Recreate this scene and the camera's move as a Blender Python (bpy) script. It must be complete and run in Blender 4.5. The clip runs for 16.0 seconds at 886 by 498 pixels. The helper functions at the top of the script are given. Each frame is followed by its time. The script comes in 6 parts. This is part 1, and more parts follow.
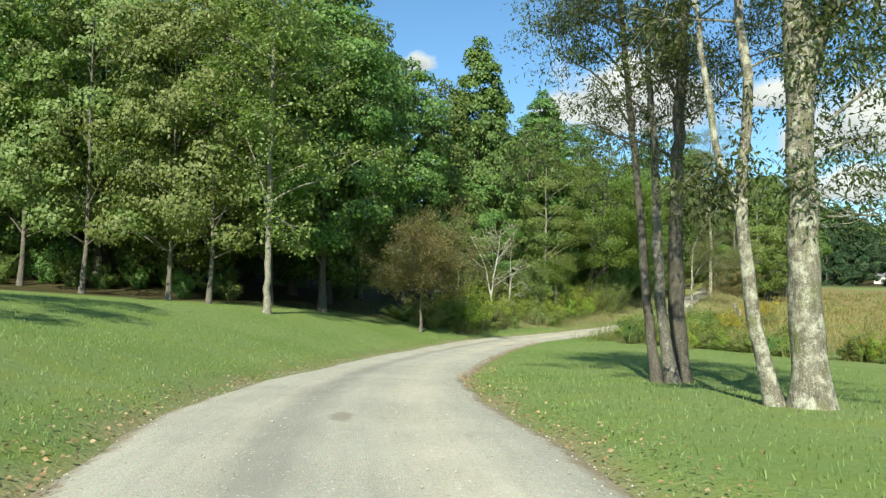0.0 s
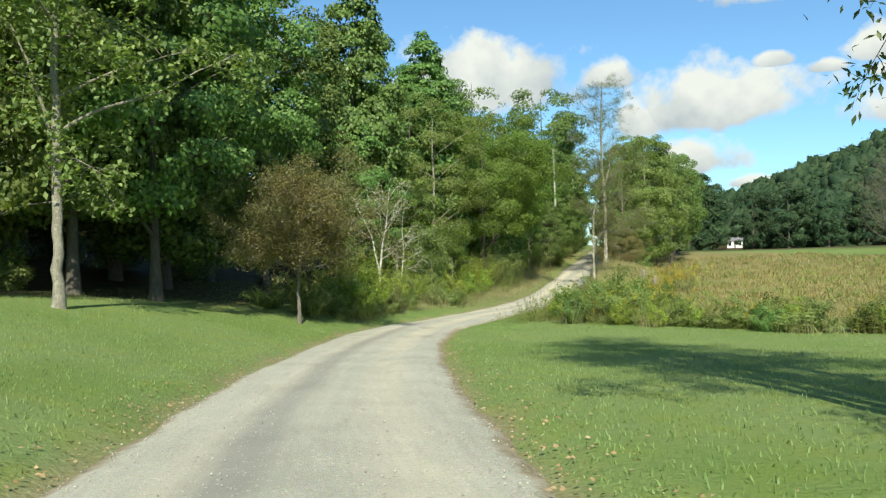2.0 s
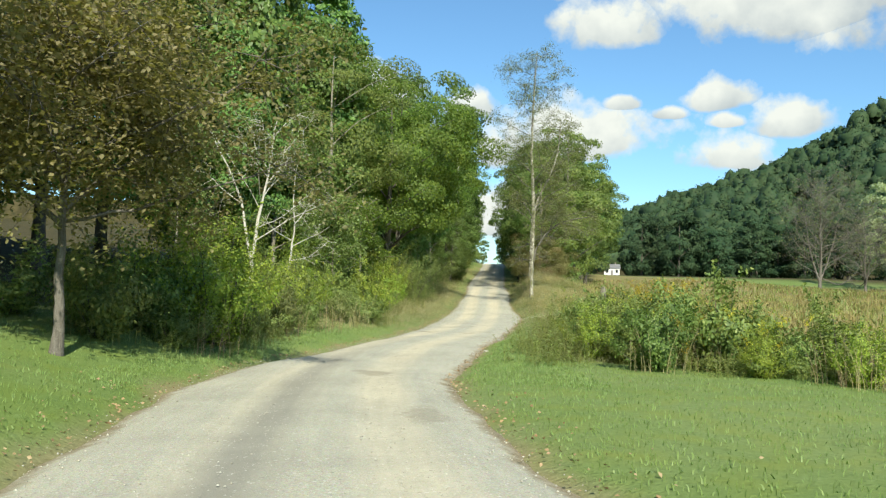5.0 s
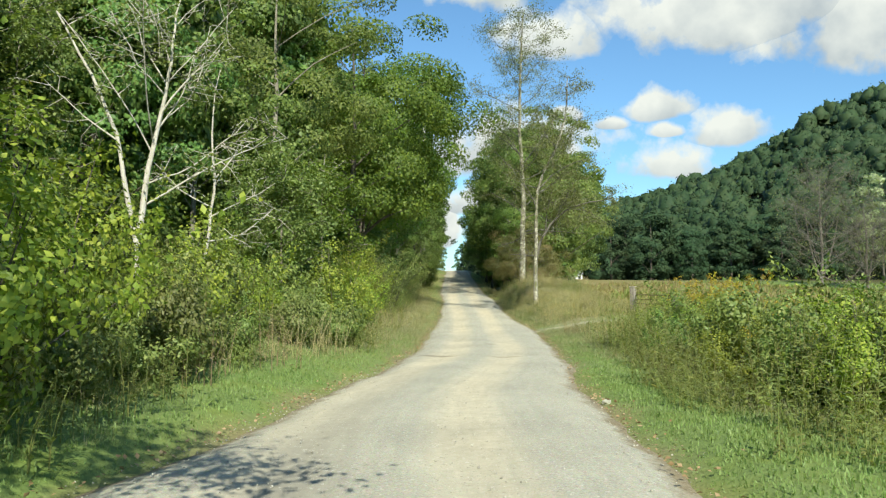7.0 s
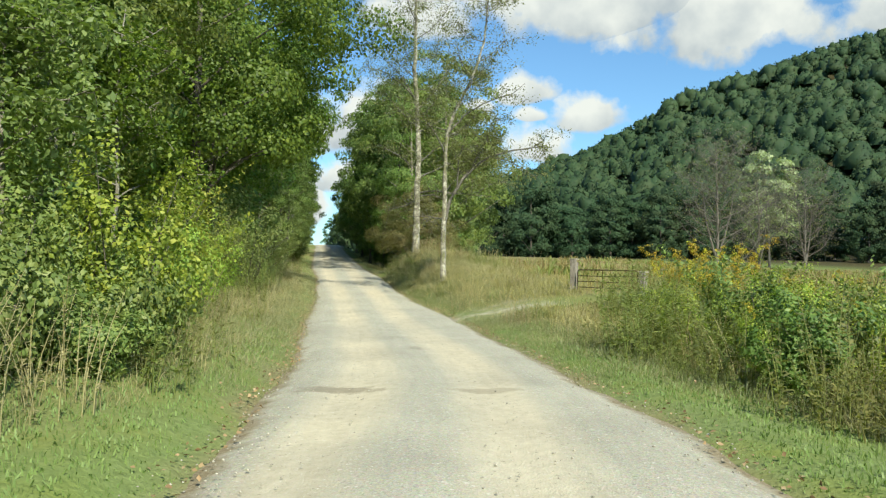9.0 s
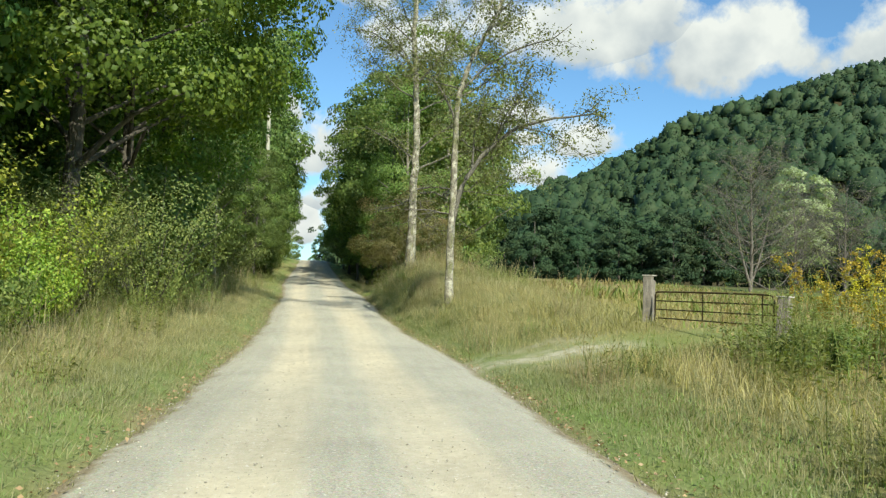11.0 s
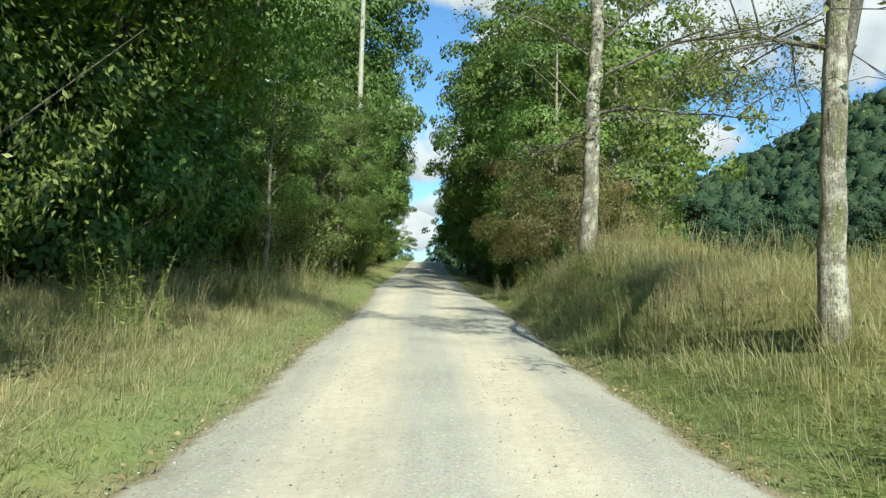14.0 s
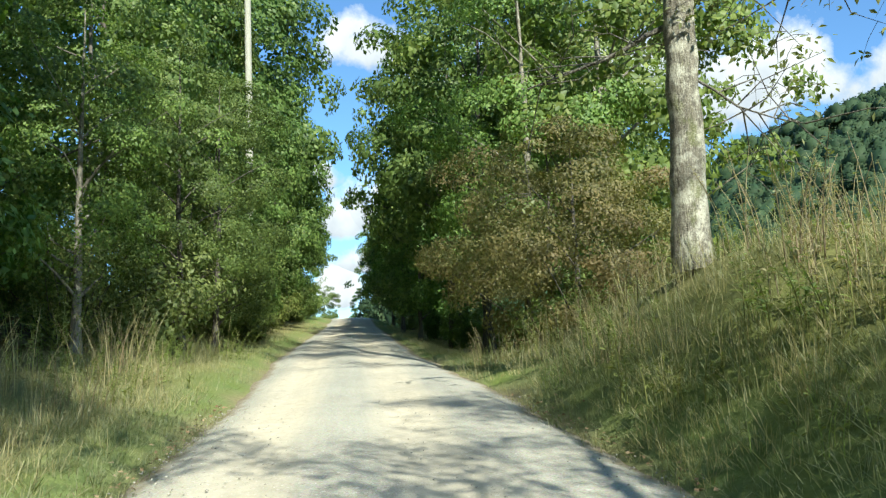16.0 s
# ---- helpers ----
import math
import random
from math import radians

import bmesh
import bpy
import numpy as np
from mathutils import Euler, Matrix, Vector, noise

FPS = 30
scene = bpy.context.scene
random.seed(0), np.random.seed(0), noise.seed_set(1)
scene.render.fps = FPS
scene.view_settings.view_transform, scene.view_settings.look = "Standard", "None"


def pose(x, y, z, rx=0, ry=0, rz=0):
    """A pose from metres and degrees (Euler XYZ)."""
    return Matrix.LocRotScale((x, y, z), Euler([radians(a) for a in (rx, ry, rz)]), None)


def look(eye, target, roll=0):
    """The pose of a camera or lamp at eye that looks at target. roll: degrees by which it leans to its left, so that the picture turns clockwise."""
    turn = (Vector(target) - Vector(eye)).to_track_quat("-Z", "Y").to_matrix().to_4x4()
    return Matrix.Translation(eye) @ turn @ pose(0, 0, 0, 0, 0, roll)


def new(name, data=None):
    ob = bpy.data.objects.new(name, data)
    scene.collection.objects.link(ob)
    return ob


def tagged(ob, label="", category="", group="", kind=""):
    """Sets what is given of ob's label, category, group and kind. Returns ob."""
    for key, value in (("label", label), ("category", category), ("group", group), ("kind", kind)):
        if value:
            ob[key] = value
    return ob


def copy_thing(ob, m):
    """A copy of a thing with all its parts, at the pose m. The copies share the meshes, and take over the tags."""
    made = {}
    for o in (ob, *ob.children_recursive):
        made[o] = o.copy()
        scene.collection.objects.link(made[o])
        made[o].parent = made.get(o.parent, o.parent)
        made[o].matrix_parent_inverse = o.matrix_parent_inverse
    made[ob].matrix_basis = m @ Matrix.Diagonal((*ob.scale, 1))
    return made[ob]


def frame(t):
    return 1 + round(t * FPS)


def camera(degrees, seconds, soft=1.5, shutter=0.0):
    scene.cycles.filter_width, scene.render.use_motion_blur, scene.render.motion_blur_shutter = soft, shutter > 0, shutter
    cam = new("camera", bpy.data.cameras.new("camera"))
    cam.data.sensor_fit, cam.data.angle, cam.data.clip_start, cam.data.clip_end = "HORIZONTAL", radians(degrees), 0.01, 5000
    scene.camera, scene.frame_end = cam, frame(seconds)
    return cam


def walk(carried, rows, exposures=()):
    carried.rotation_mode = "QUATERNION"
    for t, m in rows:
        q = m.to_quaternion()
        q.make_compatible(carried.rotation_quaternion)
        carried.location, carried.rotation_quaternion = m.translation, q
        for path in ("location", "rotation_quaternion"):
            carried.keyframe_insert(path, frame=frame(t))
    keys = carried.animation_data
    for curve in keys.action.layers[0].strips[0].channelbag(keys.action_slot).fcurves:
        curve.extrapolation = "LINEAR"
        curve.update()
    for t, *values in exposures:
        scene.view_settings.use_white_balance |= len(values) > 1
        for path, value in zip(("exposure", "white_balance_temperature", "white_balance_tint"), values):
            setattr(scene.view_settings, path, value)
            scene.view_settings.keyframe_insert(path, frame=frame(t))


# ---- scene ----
cam = camera(57.6, 16.0, soft=1.3, shutter=0.0)
ROWS = [
    (0.0, 0.000, 0.000, 1.250, 92.89, -0.87, -0.06),
    (0.5, -0.449, 3.084, 1.216, 92.85, 0.37, -2.22),
    (1.0, -0.834, 6.137, 1.160, 92.22, 0.96, -5.07),
    (1.5, -1.115, 9.201, 1.059, 91.55, 1.26, -7.86),
    (2.0, -1.295, 12.360, 0.918, 91.39, 1.39, -10.32),
    (2.5, -1.367, 15.588, 0.745, 91.35, 1.47, -12.20),
    (3.0, -1.298, 18.894, 0.566, 91.71, 1.14, -13.62),
    (3.5, -1.089, 22.259, 0.404, 92.15, 0.24, -15.51),
    (4.0, -0.804, 25.630, 0.262, 92.54, -0.61, -17.03),
    (4.5, -0.469, 28.972, 0.132, 92.57, -1.10, -19.23),
    (7.0, 2.679, 44.299, -0.373, 93.67, -0.13, -24.35),
    (7.5, 3.492, 46.908, -0.419, 93.25, 1.60, -27.61),
    (8.0, 4.421, 49.473, -0.454, 92.58, 1.41, -30.69),
    (8.5, 5.460, 51.995, -0.480, 91.82, 0.41, -32.93),
    (11.0, 12.169, 63.206, -0.474, 93.75, -1.82, -34.35),
    (11.5, 13.423, 65.544, -0.484, 93.92, -0.90, -32.41),
    (12.0, 14.643, 67.925, -0.495, 93.53, -0.90, -29.93),
    (12.5, 15.824, 70.311, -0.500, 93.60, -1.51, -28.86),
    (13.0, 16.996, 72.725, -0.466, 93.51, -2.57, -27.58),
    (13.5, 18.212, 75.157, -0.393, 93.88, -2.74, -26.67),
    (14.0, 19.391, 77.629, -0.294, 93.91, -2.01, -26.15),
    (14.5, 20.535, 80.088, -0.190, 93.83, -1.49, -25.91),
    (15.0, 21.661, 82.524, -0.067, 93.94, -1.14, -27.22),
    (15.5, 22.780, 84.936, 0.063, 95.66, 0.98, -29.84),
    (16.0, 23.854, 87.286, 0.170, 97.71, 2.05, -31.22),
]
EXPOSURES = [(0.0, 0.84, 6800, 1), (2.5, 0.79, 6800, 1), (3.5, 0.88, 6800, 1), (4.5, 0.86, 6800, 1), (7.0, 0.8, 6750, 1), (11.0, 0.79, 6700, 1), (13.5, 0.84, 6250, 1), (15.0, 0.92, 6200, 1), (16.0, 1.12, 6250, 3)]
walk(cam, [(t, pose(x, y, z, rx, ry, rz)) for t, x, y, z, rx, ry, rz in ROWS], EXPOSURES)

# ---- sun and sky ----
SUN_EL, SUN_AZ = radians(37), radians(192)


# cumulus banks: azimuth east of the road's first heading, height of the flat base, half width, depth, in degrees
CLOUDS = [(13.5, 10.8, 7.5, 5.2), (22, 12, 2.4, 2.2), (28.8, 8.9, 6.6, 4.1), (28, 5.9, 3.8, 2.4), (24.2, 3.6, 2.0, 3.0), (24.0, 8.6, 2.0, 3.2), (31.4, 4.9, 1.8, 0.9), (39.6, 8.2, 3.3, 2.6), (39.4, 12.5, 2.0, 2.0), (44.4, 10.4, 2.8, 2.4),
          (40.1, 11.2, 1.1, 0.9), (33, 12.6, 1.3, 1.0), (36.2, 11.9, 1.0, 0.8), (32, 16.7, 4.0, 3.2), (45, 16.6, 10, 6.0), (54, 14.6, 8.5, 6.5), (26.2, 20.0, 4.0, 4.5), (-2, 15.2, 2.2, 1.4), (66, 15, 8, 6), (-30, 22, 9, 4), (38, 27, 12, 4), (85, 24, 14, 7), (120, 30, 18, 8), (170, 26, 16, 7), (-80, 30, 20, 8), (-130, 22, 18, 6)]


def make_world():
    w = bpy.data.worlds.new("sky")
    w.use_nodes = True
    scene.world = w
    nt = w.node_tree
    nt.nodes.clear()
    N, L = nt.nodes.new, nt.links.new

    def calc(op, a, b=0.0, c=None):
        m = N("ShaderNodeMath")
        m.operation = op
        for k, v in ((0, a), (1, b), (2, c)):
            if v is None:
                continue
            if isinstance(v, (int, float)):
                m.inputs[k].default_value = v
            else:
                L(v, m.inputs[k])
        return m.outputs[0]

    def rgb_mix(f, a, b, blend="MIX"):
        m = N("ShaderNodeMix")
        m.data_type, m.blend_type = "RGBA", blend
        for k, v in ((0, f), (6, a), (7, b)):
            if isinstance(v, (int, float, tuple)):
                m.inputs[k].default_value = v
            else:
                L(v, m.inputs[k])
        return m.outputs[2]

    out, bg = N("ShaderNodeOutputWorld"), N("ShaderNodeBackground")
    sky = N("ShaderNodeTexSky")
    sky.sky_type, sky.sun_disc = "NISHITA", False
    sky.sun_elevation, sky.sun_rotation = SUN_EL, SUN_AZ
    sky.air_density, sky.dust_density, sky.ozone_density = 1.0, 0.3, 2.5
    tc, sep = N("ShaderNodeTexCoord"), N("ShaderNodeSeparateXYZ")
    L(tc.outputs["Generated"], sep.inputs[0])
    az = calc("MULTIPLY", calc("ARCTAN2", sep.outputs[0], sep.outputs[1]), 57.296)
    el = calc("MULTIPLY", calc("ARCSINE", sep.outputs[2]), 57.296)
    puff = N("ShaderNodeTexNoise"); puff.inputs["Scale"].default_value = 17.0
    puff.inputs["Detail"].default_value = 8; puff.inputs["Roughness"].default_value = 0.58
    L(tc.outputs["Generated"], puff.inputs["Vector"])
    mp = N("ShaderNodeMapping"); mp.inputs["Location"].default_value = (0.0, 0.0, 0.05)
    L(tc.outputs["Generated"], mp.inputs[0])
    best, lift = -5.0, 0.0
    for a0, e0, wide, tall in CLOUDS:
        u = calc("DIVIDE", calc("SUBTRACT", az, a0), wide)
        rise = calc("SUBTRACT", el, e0 + tall * 0.3)
        v = calc("MAXIMUM", calc("DIVIDE", rise, tall * 0.7), calc("DIVIDE", rise, -tall * 0.3))
        near = calc("SUBTRACT", 1.0, calc("SQRT", calc("ADD", calc("MULTIPLY", u, u), calc("MULTIPLY", v, v))))
        top = calc("GREATER_THAN", near, best)
        lift = calc("ADD", calc("MULTIPLY", lift, calc("SUBTRACT", 1.0, top)), calc("MULTIPLY", calc("DIVIDE", rise, tall), top))
        best = calc("MAXIMUM", near, best)
    wisp = N("ShaderNodeTexNoise"); wisp.inputs["Scale"].default_value = 7.0; wisp.inputs["Detail"].default_value = 3
    L(mp.outputs[0], wisp.inputs["Vector"])
    best = calc("ADD", best, calc("MULTIPLY", calc("SUBTRACT", wisp.outputs[0], 0.47), 1.6))
    cover = calc("ADD", calc("MULTIPLY", calc("MAXIMUM", best, -0.8), 1.15), calc("MULTIPLY", calc("SUBTRACT", puff.outputs[0], 0.5), 2.6))
    ramp = N("ShaderNodeValToRGB")
    ramp.color_ramp.elements[0].position, ramp.color_ramp.elements[1].position = 0.0, 0.5
    L(cover, ramp.inputs[0])
    body = N("ShaderNodeTexNoise"); body.inputs["Scale"].default_value = 20.0; body.inputs["Detail"].default_value = 6
    L(mp.outputs[0], body.inputs["Vector"])
    # lit tops, grey flat undersides
    shade = N("ShaderNodeValToRGB")
    shade.color_ramp.elements[0].position, shade.color_ramp.elements[1].position = 0.12, 0.62
    shade.color_ramp.elements[0].color, shade.color_ramp.elements[1].color = (3.4, 3.75, 4.2, 1), (5.8, 5.9, 5.9, 1)
    L(calc("ADD", calc("ADD", calc("MULTIPLY", lift, 0.5), 0.36), calc("MULTIPLY", calc("SUBTRACT", body.outputs[0], 0.5), 1.1)), shade.inputs[0])
    blue = rgb_mix(1.0, sky.outputs[0], SKY_TINT, "MULTIPLY")
    L(rgb_mix(ramp.outputs[0], blue, shade.outputs[0]), bg.inputs[0])
    bg.inputs[1].default_value = 0.09
    L(bg.outputs[0], out.inputs[0])


SKY_TINT = (0.72, 0.95, 1.12, 1)
make_world()
sun = new("sun", bpy.data.lights.new("sun", "SUN"))
sun.data.energy, sun.data.angle, sun.data.color = 4.4, radians(0.55), (1.0, 0.94, 0.84)
sun.matrix_world = look((0, 0, 0), (-math.sin(SUN_AZ) * math.cos(SUN_EL), -math.cos(SUN_AZ) * math.cos(SUN_EL), -math.sin(SUN_EL)))


# ---- materials ----
class Mat:
    """A small builder for node materials."""

    def __init__(self, name):
        self.m = bpy.data.materials.new(name)
        self.m.use_nodes = True
        self.nt = self.m.node_tree
        self.bsdf = self.nt.nodes["Principled BSDF"]
        self.out = self.nt.nodes["Material Output"]

    def n(self, kind, **vals):
        node = self.nt.nodes.new(kind)
        for k, v in vals.items():
            node.inputs[k].default_value = v
        return node

    def l(self, a, b):
        self.nt.links.new(a, b)

    def pos(self):
        return self.n("ShaderNodeNewGeometry").outputs["Position"]

    def noise(self, scale, detail=4, rough=0.55, vec=None, stretch=None):
        nz = self.n("ShaderNodeTexNoise", Scale=scale, Detail=detail, Roughness=rough)
        v = vec or self.pos()
        if stretch:
            mp = self.n("ShaderNodeMapping")
            mp.inputs["Scale"].default_value = stretch
            self.l(v, mp.inputs[0])
            v = mp.outputs[0]
        self.l(v, nz.inputs["Vector"])
        return nz.outputs[0]

    def ramp(self, fac, stops):
        r = self.n("ShaderNodeValToRGB")
        e = r.color_ramp.elements
        while len(e) < len(stops):
            e.new(0.5)
        for el, (p, c) in zip(e, stops):
            el.position, el.color = p, (*c, 1)
        self.l(fac, r.inputs[0])
        return r.outputs[0]

    def mix(self, fac, a, b, blend="MIX"):
        x = self.n("ShaderNodeMix")
        x.data_type, x.blend_type = "RGBA", blend
        for sock, v in ((0, fac), (6, a), (7, b)):
            if isinstance(v, (int, float)):
                x.inputs[sock].default_value = v
            elif isinstance(v, tuple):
                x.inputs[sock].default_value = (*v, 1)
            else:
                self.l(v, x.inputs[sock])
        return x.outputs[2]

    def math(self, op, a, b=0.0):
        x = self.n("ShaderNodeMath")
        x.operation = op
        for k, v in ((0, a), (1, b)):
            if isinstance(v, (int, float)):
                x.inputs[k].default_value = v
            else:
                self.l(v, x.inputs[k])
        return x.outputs[0]

    def done(self, colour, rough=0.8, bump=None, strength=0.3, distance=0.02, spec=0.3, metal=0.0):
        if isinstance(colour, tuple):
            self.bsdf.inputs["Base Color"].default_value = (*colour, 1)
        else:
            self.l(colour, self.bsdf.inputs["Base Color"])
        self.bsdf.inputs["Roughness"].default_value = rough
        self.bsdf.inputs["Specular IOR Level"].default_value = spec
        self.bsdf.inputs["Metallic"].default_value = metal
        if bump is not None:
            b = self.n("ShaderNodeBump", Strength=strength, Distance=distance)
            self.l(bump, b.inputs["Height"])
            self.l(b.outputs[0], self.bsdf.inputs["Normal"])
        return self.m


def leaf_mat(name, dark, mid, light, through_amount=0.35, rough=0.5, patch=None, island=1.0):
    """Leaves: each leaf, spray and plant its own shade, light passing through."""
    k = Mat(name)
    geo, info = k.n("ShaderNodeNewGeometry"), k.n("ShaderNodeObjectInfo")
    rnd = k.math("ADD", k.math("MULTIPLY", geo.outputs["Random Per Island"], island), (1 - island) * 0.5)
    c = k.ramp(rnd, [(0.0, dark), (0.55, mid), (1.0, light)])
    big = k.noise(0.5, 2)
    c = k.mix(k.ramp(big, [(0.35, (0, 0, 0)), (0.65, (1, 1, 1))]), c, k.mix(0.5, c, mid), "MIX")
    if patch:
        c = k.mix(k.ramp(k.noise(0.22, 4, 0.6), [(0.45, (0, 0, 0)), (0.62, (0.85, 0.85, 0.85))]), c, k.mix(0.6, c, patch))
    hsv = k.n("ShaderNodeHueSaturation", Fac=1.0)
    k.l(k.math("ADD", k.math("MULTIPLY", info.outputs["Random"], 0.045), 0.48), hsv.inputs["Hue"])
    spray = k.math("MULTIPLY", k.math("SUBTRACT", k.noise(1.4, 2), 0.5), 0.7)
    k.l(k.math("ADD", k.math("ADD", k.math("MULTIPLY", info.outputs["Random"], 0.45), 0.8), spray), hsv.inputs["Value"])
    k.l(c, hsv.inputs["Color"])
    k.done(hsv.outputs[0], rough, spec=0.35)
    tr, mx = k.n("ShaderNodeBsdfTranslucent"), k.n("ShaderNodeMixShader", Fac=through_amount)
    k.l(k.mix(1.0, hsv.outputs[0], (1.15, 1.25, 0.5), "MULTIPLY"), tr.inputs[0])
    k.l(k.bsdf.outputs[0], mx.inputs[1]); k.l(tr.outputs[0], mx.inputs[2]); k.l(mx.outputs[0], k.out.inputs[0])
    return k.m


def bark_mat(name, dark, light, patch, scale=9.0, patch_at=0.55, moss=None):
    """Fissured bark with crusty lichen patches, small pale flecks and, where given, moss."""
    k = Mat(name)
    n1 = k.noise(scale, 6, 0.65, stretch=(1, 1, 0.22))
    ridge = k.noise(scale * 3.2, 4, 0.7, stretch=(1, 1, 0.16))
    n2 = k.noise(scale * 0.35, 8, 0.75)
    fleck = k.noise(scale * 4.0, 3, 0.6)
    c = k.ramp(k.math("ADD", k.math("MULTIPLY", n1, 0.5), k.math("MULTIPLY", ridge, 0.5)), [(0.36, dark), (0.62, light)])
    c = k.mix(k.ramp(n2, [(patch_at - 0.03, (0, 0, 0)), (patch_at + 0.1, (0.9, 0.9, 0.9))]), c, patch)
    if moss:
        c = k.mix(k.ramp(k.noise(scale * 0.22, 6, 0.7, stretch=(1, 1, 0.6)), [(0.53, (0, 0, 0)), (0.62, (0.85, 0.85, 0.85))]), c, moss)
    c = k.mix(k.ramp(fleck, [(0.58, (0, 0, 0)), (0.66, (0.6, 0.6, 0.6))]), c, patch)
    c = k.mix(k.ramp(fleck, [(0.34, (0.75, 0.75, 0.75)), (0.42, (0, 0, 0))]), c, dark)
    h = k.math("ADD", k.math("MULTIPLY", n1, 0.6), k.math("MULTIPLY", ridge, 0.7))
    return k.done(c, 0.92, h, 0.9, 0.05, 0.15)


LEAF_FOREST = leaf_mat("leaf_forest", (0.06, 0.108, 0.03), (0.122, 0.2, 0.048), (0.235, 0.32, 0.088), 0.35)
LEAF_BRIGHT = leaf_mat("leaf_bright", (0.065, 0.125, 0.024), (0.125, 0.22, 0.034), (0.24, 0.34, 0.055), 0.42)
LEAF_OLIVE = leaf_mat("leaf_olive", (0.1, 0.135, 0.045), (0.18, 0.22, 0.07), (0.3, 0.325, 0.12), 0.42)
LEAF_RUSSET = leaf_mat("leaf_russet", (0.14, 0.165, 0.055), (0.245, 0.255, 0.09), (0.37, 0.35, 0.14), 0.45, patch=(0.31, 0.225, 0.105))
LEAF_DOGWOOD = leaf_mat("leaf_dogwood", (0.17, 0.185, 0.08), (0.275, 0.275, 0.12), (0.39, 0.375, 0.17), 0.48, patch=(0.28, 0.235, 0.115))
LEAF_SHRUB = leaf_mat("leaf_shrub", (0.095, 0.145, 0.038), (0.17, 0.225, 0.06), (0.3, 0.33, 0.1), 0.32)
LEAF_WEED = leaf_mat("leaf_weed", (0.14, 0.18, 0.055), (0.22, 0.265, 0.08), (0.34, 0.36, 0.12), 0.42, patch=(0.27, 0.25, 0.1))
LEAF_GOLD = leaf_mat("leaf_gold", (0.3, 0.26, 0.04), (0.48, 0.39, 0.05), (0.62, 0.5, 0.08))
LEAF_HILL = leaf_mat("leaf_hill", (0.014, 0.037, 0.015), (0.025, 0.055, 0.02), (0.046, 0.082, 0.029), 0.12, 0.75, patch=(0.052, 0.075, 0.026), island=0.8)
LEAF_LAWN = leaf_mat("grass_lawn", (0.15, 0.215, 0.07), (0.2, 0.28, 0.092), (0.28, 0.345, 0.135), 0.38, patch=(0.235, 0.285, 0.1))
LEAF_TALL = leaf_mat("grass_tall", (0.27, 0.235, 0.13), (0.38, 0.32, 0.185), (0.52, 0.44, 0.265), 0.4, patch=(0.28, 0.265, 0.14))
LEAF_VERGE = leaf_mat("grass_verge", (0.175, 0.195, 0.1), (0.26, 0.275, 0.14), (0.375, 0.375, 0.215), 0.4, patch=(0.34, 0.29, 0.175))
LEAF_FIELD = leaf_mat("grass_field", (0.19, 0.15, 0.062), (0.29, 0.235, 0.1), (0.42, 0.345, 0.165), 0.3, patch=(0.2, 0.205, 0.08))
LEAF_VINE = leaf_mat("leaf_vine", (0.13, 0.19, 0.03), (0.25, 0.32, 0.05), (0.48, 0.5, 0.09), 0.42)
LEAF_LOOSE = leaf_mat("leaf_loose", (0.085, 0.13, 0.033), (0.155, 0.215, 0.05), (0.28, 0.33, 0.09), 0.42)
LEAF_DUSKY = leaf_mat("leaf_dusky", (0.045, 0.065, 0.024), (0.085, 0.115, 0.04), (0.16, 0.19, 0.075), 0.35)
LEAF_FEATHER = leaf_mat("leaf_feather", (0.13, 0.16, 0.062), (0.21, 0.245, 0.1), (0.33, 0.355, 0.165), 0.42)
LEAF_SILVER = leaf_mat("leaf_silver", (0.2, 0.23, 0.11), (0.3, 0.34, 0.18), (0.45, 0.48, 0.3), 0.4)
LEAF_FALLEN = leaf_mat("leaf_fallen", (0.2, 0.13, 0.065), (0.33, 0.23, 0.12), (0.46, 0.35, 0.21), 0.1)
BARK_PALE = bark_mat("bark_pale", (0.13, 0.12, 0.09), (0.3, 0.28, 0.22), (0.42, 0.41, 0.33), 12.0, 0.56)
BARK_GREY = bark_mat("bark_grey", (0.09, 0.08, 0.065), (0.18, 0.165, 0.14), (0.24, 0.22, 0.19), 10.0)
BARK_MIXED = bark_mat("bark_mixed", (0.06, 0.055, 0.045), (0.19, 0.18, 0.145), (0.42, 0.41, 0.33), 12.0, 0.58)
BARK_DARK = bark_mat("bark_dark", (0.06, 0.055, 0.045), (0.14, 0.125, 0.1), (0.22, 0.22, 0.17), 9.0, 0.62)
BARK_LICHEN = bark_mat("bark_lichen", (0.08, 0.072, 0.055), (0.27, 0.25, 0.19), (0.52, 0.51, 0.4), 13.0, 0.5, (0.15, 0.16, 0.07))
BARK_WHITE = bark_mat("bark_white", (0.36, 0.34, 0.28), (0.58, 0.56, 0.49), (0.66, 0.64, 0.56), 9.0, 0.6)
WOOD_GREY = bark_mat("weathered_wood", (0.18, 0.16, 0.13), (0.34, 0.31, 0.26), (0.42, 0.4, 0.34), 12.0, 0.6)
WOOD_POLE = bark_mat("pole_wood", (0.3, 0.3, 0.24), (0.44, 0.44, 0.35), (0.5, 0.5, 0.4), 6.0, 0.6)


